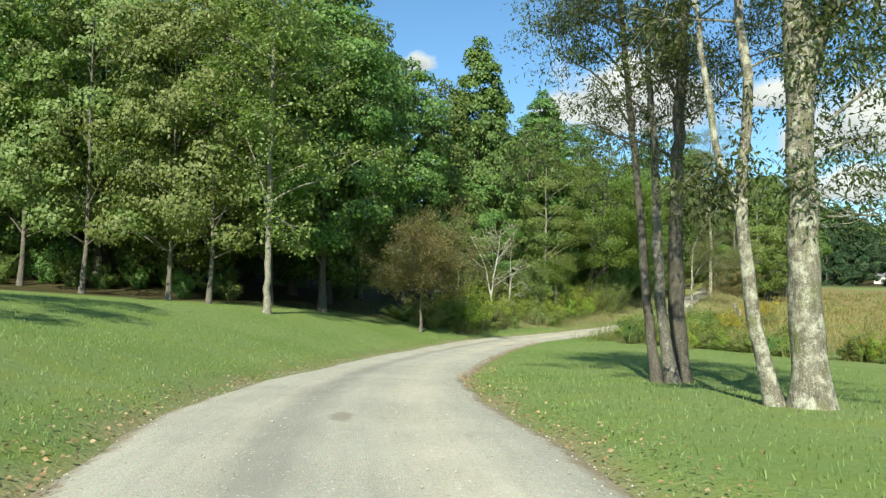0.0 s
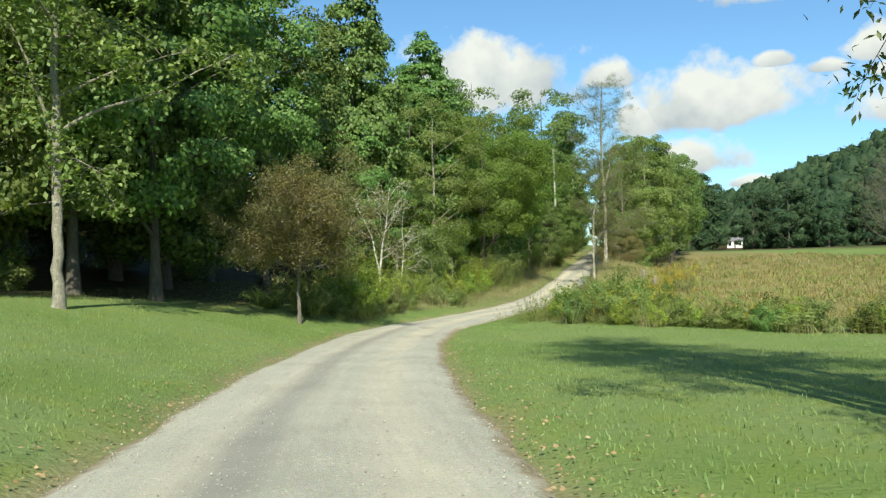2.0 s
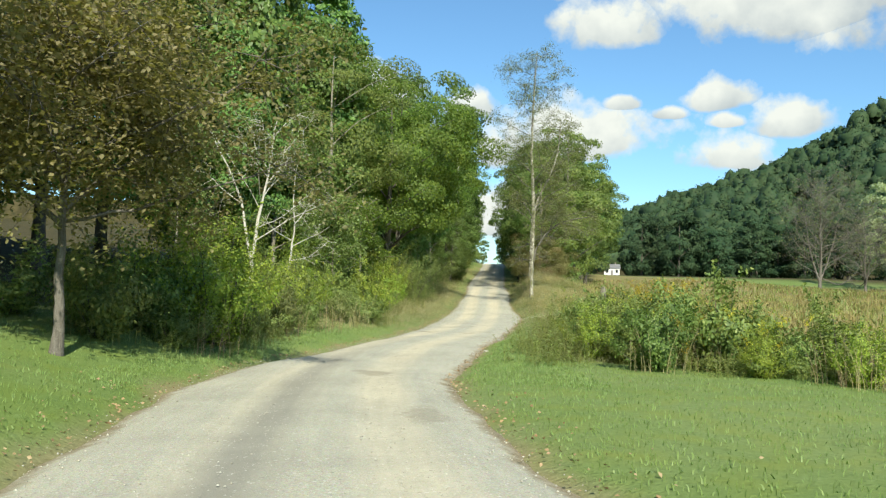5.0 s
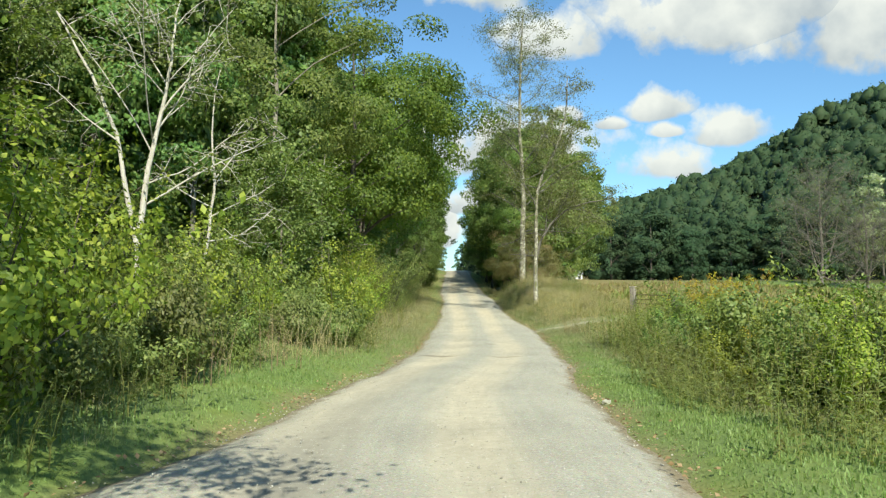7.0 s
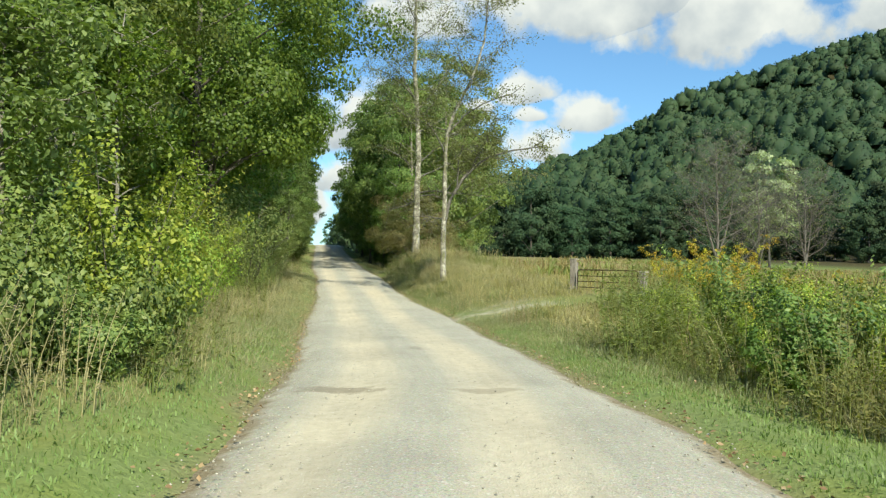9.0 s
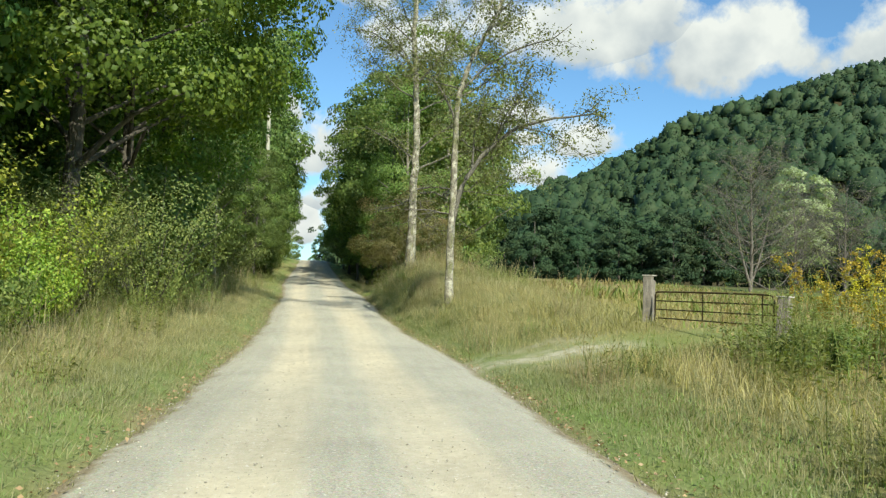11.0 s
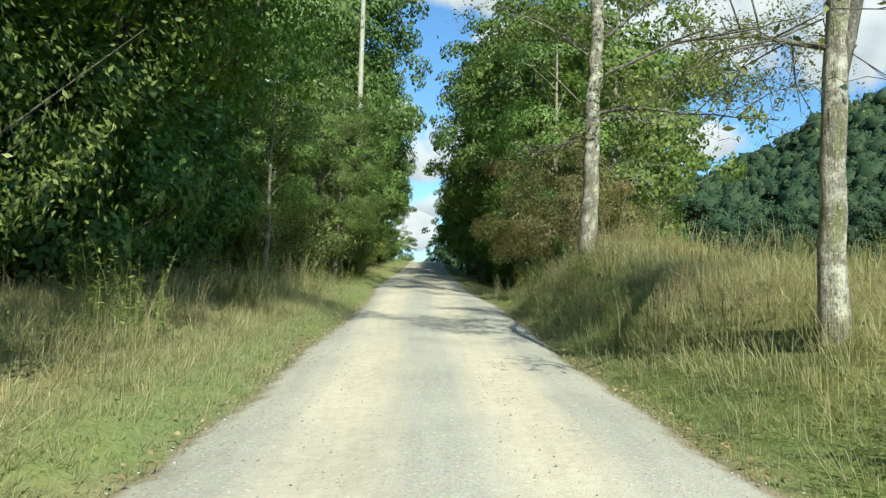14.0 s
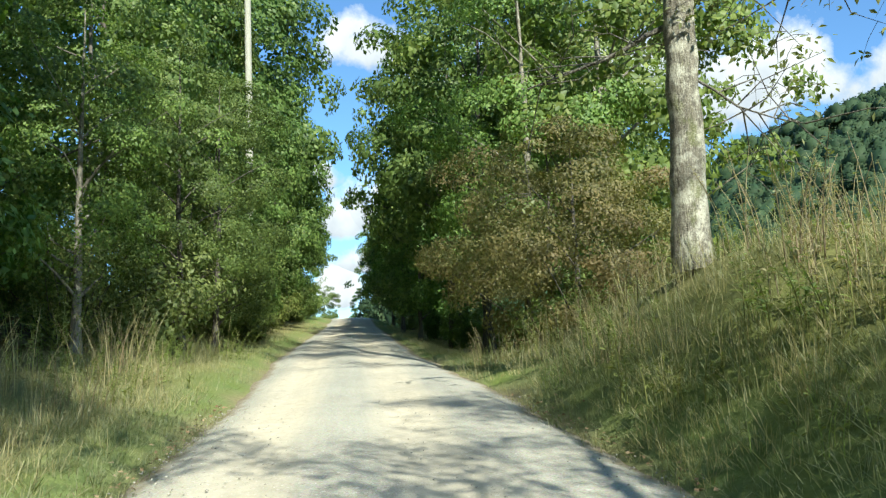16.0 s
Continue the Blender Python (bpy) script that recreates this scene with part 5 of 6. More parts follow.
def make_weeds(name, label, category, seed, stalks, tall, wide, leaf, leaf_len, flower=None, per=24, lean=0.22, stem=None):
    """A clump of upright leafy stalks, some with flower plumes."""
    rng = np.random.default_rng(seed)
    ob = new(name)
    stems, P, A, L = [], [], [], []
    heads = []
    for k in range(stalks):
        az, r = rng.uniform(0, 2 * np.pi), wide * rng.uniform(0, 1) ** 0.6
        h = tall * rng.uniform(0.5, 1.1)
        o = np.array([r * math.cos(az), r * math.sin(az), -0.03])
        az2 = rng.uniform(0, 2 * np.pi)
        dv = np.array([math.cos(az), math.sin(az), 0]) * lean * 0.6 + np.array([math.cos(az2), math.sin(az2), 0]) * lean * rng.uniform(0.2, 1)
        line = np.stack([o + np.array([0, 0, h * u]) + dv * h * u * u for u in np.linspace(0, 1, 5)])
        stems.append(tube(line, np.linspace(0.008, 0.0025, 5), 4))
        u = rng.uniform(0.16, 1.0, per)
        q = np.stack([np.interp(u, np.linspace(0, 1, 5), line[:, c]) for c in range(3)], 1)
        a = rng.uniform(0, 2 * np.pi, per)
        P.append(q); A.append(np.stack([np.cos(a), np.sin(a), rng.uniform(0.1, 0.9, per)], 1)); L.append(leaf_len * (1.15 - 0.6 * u) * rng.uniform(0.7, 1.2, per))
        if flower and k % 3:
            for b in range(5):
                fa = rng.uniform(0, 2 * np.pi)
                w = rng.uniform(0, 1, 26)
                arm = np.array([math.cos(fa) * 0.16, math.sin(fa) * 0.16, 0.1])
                heads.append(line[-1] - [0, 0, 0.06 * b] + arm * w[:, None] + np.array([0, 0, -0.06]) * (w * w)[:, None] + rng.normal(size=(26, 3)) * 0.015)
    v, f = join(stems)
    link_mesh("stem_tuft", v, f, stem or leaf, ob)["kind"] = "stuff"
    P, A, L = np.concatenate(P), np.concatenate(A), np.concatenate(L)
    v, f = lance_leaves(P, A, L, L * 0.26, rng)
    link_mesh("foliage", v, f, leaf, ob)
    if heads:
        v, f = leaves(np.concatenate(heads), 0.035, rng, 0.0, 1.0, 1.3)
        link_mesh("flower_head", v, f, flower, ob, "yellow flower plume")
    return tagged(ob, label, category)


weed = make_weeds("weed_clump", "tall leafy weeds with narrow drooping leaves", "weeds", 55, 16, 2.0, 0.75, LEAF_WEED, 0.2)
low_weed = make_weeds("weed_clump", "knee-high leafy weeds among rough grass", "weeds", 155, 22, 0.85, 0.8, LEAF_WEED, 0.13, per=18, lean=0.4)
dry_weed = make_weeds("weed_clump", "dry brownish weed stalks with small leaves", "weeds", 156, 20, 1.25, 0.8, LEAF_TALL, 0.09, per=16, lean=0.35)
goldenrod = make_weeds("goldenrod", "clump of yellow flowering goldenrod", "wildflowers", 56, 18, 1.5, 0.7, LEAF_WEED, 0.12, LEAF_GOLD, 20)
vine = make_shrub("sprawling shrub with yellow-green leaves", 57, 3.2, 1.4, 6500, LEAF_VINE, 0.08, 14, 1.5)
big_bush = make_shrub("large arching shrub with small grey-green leaves", 58, 4.4, 2.6, 20000, LEAF_SHRUB, 0.072, 34, 2.0)
used_shrubs = set()


def bush(p, x, y, size=1.0, zs=None, turn=None):
    turn = rt.uniform(0, 360) if turn is None else turn
    if float(lane_off(np.array([x]), np.array([y]))[0]) < 1.7:
        x, y = x - 1.2, y - 2.2
    p["group"] = "roadside thicket plants"
    if p.name in used_shrubs:
        return again(p, x, y, turn, size, 0.05, zs)
    used_shrubs.add(p.name)
    return place(p, x, y, turn, size, 0.05, zs)


# thicket between the road and the wood
for k in range(64):
    s = 48 + 31 * (k + rt.random()) / 64
    front = float(np.interp(s, [47, 51, 66, 70, 80], [4.4, 3.1, 3.1, 4.2, 5.2]))
    d = -(front + rt.choice((0, 0, 1.4, 2.8)) + rt.uniform(0, 0.6))
    w = rt.uniform(0.65, 1.05) * (0.72 if -d < front + 0.7 else 1.0)
    bush(shrubs[rt.choice((0, 0, 1, 1, 3))], *at(s, d), w, w * rt.uniform(0.75, 1.35))
    if k % 3 == 0:
        bush(rt.choice((weed, weed, vine, vine)), *at(s, d - rt.uniform(-0.4, 1.2)), rt.uniform(0.6, 1.0))
    if k % 2:
        bush(rt.choice((low_weed, dry_weed)), *at(s, -front + rt.uniform(0.0, 0.5)), rt.uniform(0.6, 0.95))
# leafy undergrowth inside the wood's edge
for k in range(30):
    x = -36 + 38 * (k + rt.random()) / 30
    y = 48 - 0.02 * x + rt.uniform(0, 7) + 0.12 * (x + 8)
    if x < -17:
        bush(shrubs[rt.choice((2, 2, 0))], x, y, rt.uniform(0.6, 1.2))
for k in range(34):
    s = 62 + 112 * (k + rt.random()) / 34
    if not 83 < s < 110:
        bush(shrubs[rt.choice((2, 2, 0, 3))], *at(s, -(6.2 + rt.uniform(0, 4.5) - (2.2 if s > 92 else 0))), rt.uniform(1.0, 1.6))
for k in range(16):
    bush(shrubs[rt.choice((2, 0))], *at(128 + 50 * (k + rt.random()) / 16, -(3.6 + rt.uniform(0, 2.0))), rt.uniform(0.9, 1.5))
# deep cover inside the woods
for k in range(12):
    bush(big_bush, *at(95 + 34 * (k + rt.random()) / 12, -(12.0 + rt.uniform(0, 5))), rt.uniform(1.1, 1.6))
for k in range(12):
    bush(big_bush, -50 + 44 * (k + rt.random()) / 12, 57 + rt.uniform(0, 8), rt.uniform(1.0, 1.6))
for k in range(18):
    x = -38 + 27 * (k + rt.random()) / 18
    bush(shrubs[rt.choice((2, 0))], x, 44.5 + 0.1 * (x + 8) + rt.uniform(0, 4), rt.uniform(0.5, 0.95))
# dark undergrowth below the maples
for k in range(34):
    bush(shrubs[rt.choice((2, 2, 0))], *at(86 + 25 * (k + rt.random()) / 34, -(9.5 + rt.uniform(0, 7))), rt.uniform(1.1, 1.9))
for k in range(16):
    bush(shrubs[2], *at(93 + 18 * (k + rt.random()) / 16, -(6.8 + rt.uniform(0, 3))), rt.uniform(1.3, 2.0))
# thicket on the right of the bend, along the lawn and the road
for k in range(80):
    u = (k + rt.random()) / 80
    if u < 0.55:
        v = u / 0.55
        x, y = np.interp(v, [0, 0.25, 0.5, 0.75, 1], [28, 20, 15, 11.6, 11.2]), np.interp(v, [0, 0.25, 0.5, 0.75, 1], [32.5, 37.5, 42, 46, 50.5])
        x, y = x + rt.uniform(0, 3.5), y + rt.uniform(0, 2.5)
    else:
        x, y = at(55 + 17 * (u - 0.55) / 0.45, 5.4 + rt.uniform(0, 3.2))
    w = rt.uniform(0.5, 1.05)
    if k % 5 < 4:
        bush(shrubs[rt.choice((0, 1, 1, 0))], x, y, w, w * rt.choice((0.5, 0.7, 0.85, 1.0, 1.25)))
    if k % 4 == 0:
        bush(weed, x + rt.uniform(-1.2, 0.6), y + rt.uniform(-1.2, 0.6), rt.uniform(0.55, 1.0))
    else:
        bush(rt.choice((vine, shrubs[2], shrubs[0])), x + rt.uniform(-1.2, 0.6), y + rt.uniform(-1.2, 0.6), rt.uniform(0.35, 0.62))
    bush(rt.choice((low_weed, dry_weed, low_weed, dry_weed, weed, goldenrod)), x + rt.uniform(-1.6, 0.2), y + rt.uniform(-1.4, 0.4), rt.uniform(0.7, 1.0))
for k in range(44):
    s = 55 + 19.5 * (k + rt.random()) / 44
    bush(rt.choice((weed, weed, weed, dry_weed, low_weed)), *at(s, 4.4 + rt.uniform(0, 4.0)), rt.uniform(0.55, 1.0))
for k in range(34):
    bush(rt.choice((low_weed, low_weed, weed)), *at(51 + 21 * (k + rt.random()) / 34, 3.9 + rt.uniform(0, 1.1)), rt.uniform(0.5, 0.85))
# weeds standing in the rough verges
for k in range(34):
    s = 76 + 30 * (k + rt.random()) / 34
    bush(rt.choice((low_weed, dry_weed, dry_weed)), *at(s, 3.2 + rt.uniform(0, 4.5)), rt.uniform(0.5, 0.9))
for k in range(30):
    s = 72 + 34 * (k + rt.random()) / 30
    bush(rt.choice((low_weed, low_weed, dry_weed, weed)), *at(s, -(3.3 + rt.uniform(0, 2.2))), rt.uniform(0.45, 0.8))
for k in range(70):
    s = 92 + 18 * (k + rt.random()) / 70
    bush(rt.choice((low_weed, dry_weed, dry_weed, low_weed)), *at(s, 2.7 + rt.uniform(0, 4.6)), rt.uniform(0.5, 0.85))
for k in range(26):
    s = 93 + 20 * (k + rt.random()) / 26
    bush(rt.choice((low_weed, dry_weed)), *at(s, -(2.6 + rt.uniform(0, 2.4))), rt.uniform(0.5, 0.9))
for k in range(9):
    bush(goldenrod, *at(62 + 15 * (k + rt.random()) / 9, 7.0 + rt.uniform(0, 5)), rt.uniform(0.8, 1.2))
for x, y, z in ((24.6, 71.5, 0.85), (25.3, 72.4, 0.8), (25.0, 70.9, 0.9), (26.0, 71.9, 0.85), (23.4, 70.6, 0.8), (25.7, 71.0, 0.85), (26.2, 73.1, 0.6), (24.2, 69.6, 0.9), (22.6, 69.8, 0.8)):
    bush(weed, x, y, z)
for x, y, z in ((25.2, 71.5, 0.3), (25.9, 71.0, 0.34)):
    bush(shrubs[2], x, y, z)
for x, y, z in ((27.4, 71.6, 1.35), (28.0, 72.6, 1.2), (28.6, 70.6, 1.5), (27.2, 70.0, 1.3), (29.5, 71.5, 1.4), (26.7, 71.0, 1.1)):
    bush(goldenrod, x, y, z)
# under the maple
for s, d, p, z in ((79.5, -4.9, vine, 0.7), (82, -5.4, vine, 0.85), (78, -5.6, vine, 0.8), (80.6, -6.6, vine, 1.0), (76.4, -5.4, vine, 0.6), (87.6, -4.5, big_bush, 0.92), (85.6, -6.4, big_bush, 0.85), (91.0, -8.0, big_bush, 0.8), (84.6, -5.6, big_bush, 0.62), (81.5, -8.5, big_bush, 0.6), (76, -6.2, shrubs[0], 1.0), (74, -6.0, shrubs[2], 0.9), (110.5, -5.6, big_bush, 0.9), (117, -5, big_bush, 1.1), (125, -4.8, big_bush, 1.2), (119.5, -3.5, shrubs[2], 0.95), (122.3, -3.7, shrubs[2], 1.1), (121, -3.2, shrubs[0], 0.8)):
    bush(p, *at(s, d), z)
for k in range(24):
    s = 104 + 62 * (k + rt.random()) / 24
    bush(shrubs[rt.choice((0, 2, 3))], *at(s, 4.4 + rt.uniform(0, 4)), rt.uniform(0.7, 1.1))


# ---- pole, fence and gate ----
def pole_at(x, y, top):
    z = h1(x, y)
    ob = new("utility_pole")
    v, f = tube([(0, 0, -0.3), (0.02, 0, (top - z) * 0.5), (-0.05, 0, top - z)], [0.15, 0.135, 0.115], 12)
    link_mesh("pole", v, f, WOOD_POLE, ob, smooth_shade=True)
    for k, h in enumerate((top - z - 0.35, top - z - 1.3)):
        bm = bmesh.new()
        bmesh.ops.create_cone(bm, segments=10, radius1=0.06, radius2=0.035, depth=0.22, cap_ends=True, matrix=pose(0.24, 0, h, 0, 90, 0))
        part("insulator", bm, WOOD_GREY, ob, "grey ceramic insulator")
    ob.matrix_basis = pose(x, y, z)
    return tagged(ob, "weathered wooden utility pole among roadside trees", "pole")


pole_at(33.1, 116.0, 16.7)


def box_post(label, x, y, tall, wide, turn, lean=0.0):
    ob = new("fence_post")
    rng = random.Random(int(x * 10))
    for k in range(2):
        bm = bmesh.new()
        bmesh.ops.create_cube(bm, size=1.0, matrix=pose((k - 0.5) * wide * 0.52, 0, tall * (0.5 - 0.04 * k)) @ Matrix.Diagonal((wide * 0.5, wide, tall * (1 - 0.08 * k), 1)))
        bmesh.ops.bevel(bm, geom=bm.edges[:], offset=0.012, segments=2, affect="EDGES")
        bmesh.ops.subdivide_edges(bm, edges=[e for e in bm.edges if e.calc_length() > 0.5], cuts=5)
        for v in bm.verts:
            v.co += Vector((rng.uniform(-1, 1), rng.uniform(-1, 1), 0)) * 0.006
        part("timber", bm, WOOD_GREY, ob)
    bm = bmesh.new()
    bmesh.ops.create_cube(bm, size=1.0, matrix=pose(0, 0, tall + 0.012) @ Matrix.Diagonal((wide * 1.15, wide * 1.15, 0.024, 1)))
    part("cap", bm, BARK_WHITE, ob, "bleached flat post cap")
    ob.matrix_basis = pose(x, y, h1(x, y) - 0.15, lean, lean, turn)
    return tagged(ob, label, "fence post")


POST_A, POST_B = (27.9, 77.05), (26.7, 72.6)
box_post("weathered grey timber gate post with flat cap", *POST_A, 1.32, 0.24, 20)
box_post("grey timber gate post overgrown with vines", *POST_B, 1.3, 0.22, 10, 2.0)
rust = Mat("rusty_tube")
RUST = rust.done(rust.ramp(rust.noise(14, 5), [(0.35, (0.09, 0.055, 0.03)), (0.6, (0.14, 0.11, 0.05)), (0.8, (0.1, 0.13, 0.07))]), 0.6, metal=0.3)


def gate_between(a, b):
    ob = new("field_gate")
    L = math.dist(a, b) - 0.5
    h = 0.74

    def bar(name, p, q, r=0.02):
        v, f = tube([p, tuple((np.array(p) + q) / 2), q], [r] * 3, 8)
        link_mesh(name, v, f, RUST, ob, smooth_shade=True)

    for z in (0.1, 0.31, 0.52):
        bar("rail", (0.05, 0, z), (L - 0.05, 0, z - 0.05), 0.015)
    v, f = tube(curve_through([(0, 0, 0.0), (0, 0, h - 0.12), (0.03, 0, h - 0.03), (0.12, 0, h), (L - 0.12, 0, h - 0.07), (L - 0.03, 0, h - 0.1), (L, 0, h - 0.2), (L, 0, 0)], 0.12), [0.022] * len(curve_through([(0, 0, 0.0), (0, 0, h - 0.12), (0.03, 0, h - 0.03), (0.12, 0, h), (L - 0.12, 0, h - 0.07), (L - 0.03, 0, h - 0.1), (L, 0, h - 0.2), (L, 0, 0)], 0.12)), 8)
    link_mesh("gate_frame", v, f, RUST, ob, smooth_shade=True)
    for u in (0.45, 0.92):
        bar("upright", (L * u, 0, 0.08), (L * u, 0, h - 0.05), 0.015)
    z = h1(*a)
    ob.matrix_basis = pose(a[0] + (b[0] - a[0]) * 0.06, a[1] + (b[1] - a[1]) * 0.06, z + 0.03, 0, 0, math.degrees(math.atan2(b[1] - a[1], b[0] - a[0])))
    return tagged(ob, "rusty tubular steel field gate between timber posts", "gate")


gate_between(POST_A, POST_B)


# ---- a pale stone by the road and a far white farmhouse ----
def rock(x, y, size, seed):
    rng = np.random.default_rng(seed)
    bm = bmesh.new()
    bmesh.ops.create_icosphere(bm, subdivisions=3, radius=size)
    for v in bm.verts:
        n = noise.noise(v.co * (1.6 / size) + Vector((seed, 0, 0))) * 0.35 + noise.noise(v.co * (4.5 / size)) * 0.12
        v.co *= 1 + n
        v.co.z *= 0.65
    me = bpy.data.meshes.new("stone")
    bm.to_mesh(me)
    bm.free()
    me.materials.append(WOOD_POLE)
    ob = new("stone", me)
    ob.matrix_basis = pose(x, y, h1(x, y) + size * 0.25, 0, 0, 30 * seed)
    return tagged(ob, "pale grey fieldstone lying in the mown grass", "stone")


rock(9.48, 53.75, 0.07, 3)
white = Mat("white_boards")
WHITE = white.done(white.ramp(white.noise(3, 4), [(0.3, (0.66, 0.66, 0.62)), (0.7, (0.8, 0.8, 0.77))]), 0.7, white.noise(1.0, 2, stretch=(0.2, 0.2, 9)), 0.3)
tin = Mat("grey_roof")
TIN = tin.done(tin.ramp(tin.noise(2, 4), [(0.3, (0.2, 0.2, 0.2)), (0.7, (0.32, 0.31, 0.3))]), 0.5, metal=0.4)
pane = Mat("dark_pane")
PANE = pane.done((0.03, 0.035, 0.04), 0.1, spec=0.5)


def farmhouse(x, y, turn):
    ob = new("farmhouse")

    def block(name, size, at_, mat, parent=ob, bevel=0.03):
        bm = bmesh.new()
        bmesh.ops.create_cube(bm, size=1.0, matrix=Matrix.Diagonal((*size, 1)))
        bmesh.ops.bevel(bm, geom=bm.edges[:], offset=bevel, segments=1, affect="EDGES")
        bmesh.ops.translate(bm, verts=bm.verts, vec=at_)
        return part(name, bm, mat, parent)

    block("wall", (6, 4.5, 2.8), (0, 0, 1.4), WHITE)
    bm = bmesh.new()
    vs = [bm.verts.new(c) for c in ((-3.3, -2.6, 2.7), (3.3, -2.6, 2.7), (3.3, 2.6, 2.7), (-3.3, 2.6, 2.7), (-3.3, 0, 4.5), (3.3, 0, 4.5))]
    for f in ((0, 1, 5, 4), (2, 3, 4, 5), (0, 4, 3), (1, 2, 5), (3, 2, 1, 0)):
        bm.faces.new([vs[i] for i in f])
    roof = part("roof", bm, TIN, ob)
    block("chimney", (0.5, 0.5, 1.1), (1.4, 0.3, 4.6), WOOD_GREY, roof)
    for u in (-1.9, 1.9):
        w = block("window", (1.0, 0.08, 1.2), (u, -2.27, 1.6), PANE, bevel=0.01)
        block("sill", (1.2, 0.16, 0.08), (u, -2.3, 0.96), WHITE, w, 0.01)
    block("door", (0.95, 0.08, 2.0), (0, -2.27, 1.0), TIN, bevel=0.01)
    ob.matrix_basis = pose(x, y, h1(x, y) - 0.1, 0, 0, turn) @ Matrix.Diagonal((0.7, 0.7, 0.7, 1))
    return tagged(ob, "small white farmhouse far up the valley", "house")


farmhouse(124.0, 227.0, -30)


# ---- grass ----
def blades(x, y, z, tall, wide, rng, lean=0.5, bend=0.5):
    """Grass blades: a base quad and a tip triangle each."""
    n = len(x)
    az, ln = rng.uniform(0, 2 * np.pi, n), np.abs(rng.normal(0, lean, n))
    d = np.stack([np.cos(az), np.sin(az), np.zeros(n)], 1)
    turn = rng.uniform(0, 2 * np.pi, n)
    side = np.stack([np.cos(turn), np.sin(turn), np.zeros(n)], 1) * (wide * rng.uniform(0.6, 1.3, n))[:, None] * 0.5
    h = (tall * rng.uniform(0.55, 1.3, n))[:, None]
    b = np.stack([x, y, z], 1)
    m = b + d * h * ln[:, None] * 0.35 + np.array([0, 0, 1.0]) * h * 0.6
    t = b + d * h * ln[:, None] * (0.8 + bend * 0.4) + np.array([0, 0, 1.0]) * h * (1 - 0.3 * np.minimum(ln, 1.5))[:, None]
    v = np.stack([b - side, b + side, m + side * 0.7, m - side * 0.7, t], 1).reshape(-1, 3)
    i = np.arange(n)[:, None] * 5
    f = np.concatenate([i + [0, 1, 2], i + [0, 2, 3], i + [3, 2, 4]], 1).reshape(-1, 3)
    return v, f


def patch_points(rng, n, s0, s1, d0, d1, near=1.0):
    """Places along a strip beside the road, denser towards d0."""
    s = rng.uniform(s0, s1, n)
    d = d0 + (d1 - d0) * rng.uniform(0, 1, n) ** near
    cx, cy = np.interp(s, S, LINE[:, 0]), np.interp(s, S, LINE[:, 1])
    tx, ty = np.interp(s, S, TAN[:, 0]), np.interp(s, S, TAN[:, 1])
    x, y = cx + d * ty, cy - d * tx
    s2, d2 = along(x, y) if max(abs(d0), abs(d1)) > 18 else (s, d)
    keep = np.abs(d2) > half_width(s2, d2) + rng.uniform(-0.08, 0.25, n)
    return x[keep], y[keep], s2[keep], d2[keep]


def grass(name, label, strips, tall, wide, material, seed, lean=0.5, clump=0.0):
    rng = np.random.default_rng(seed)
    vs = []
    for n, s0, s1, d0, d1, near in strips:
        x, y, s, d = patch_points(rng, n, s0, s1, d0, d1, near)
        z = height(x, y, s, d)
        e = np.abs(d) - half_width(s, d)
        th = tall * (0.4 + 0.6 * smooth(0.1, 1.3, e))
        low = smooth(0.5, 1.5, lane_off(x, y))
        th = th * (0.15 + 0.85 * low)
        if clump:
            g = wavy(x, y, 0.55, seed) * 0.5 + wavy(x, y, 1.7, seed + 2) * 0.5
            keep = rng.uniform(-1, 1, len(x)) < g + 1 - clump
            x, y, z, th, g = x[keep], y[keep], z[keep], th[keep], g[keep]
            th = th * (0.75 + 0.45 * np.clip(g, -0.5, 1))
        vs.append(blades(x, y, z - 0.01, th, wide, rng, lean))
    v, f = join(vs)
    ob = link_mesh(name, v, f, material)
    return tagged(ob, label, "grass", kind="stuff")


grass("lawn_grass", "short mown green lawn grass", [(62000, 2, 62, -1.2, -14, 1.7), (62000, 2, 62, 1.2, 16, 1.7), (24000, 44, 76, -1.1, -3.6, 1.0), (28000, 46, 78, 1.6, 4.8, 1.0)], 0.07, 0.014, LEAF_LAWN, 61, 0.7)


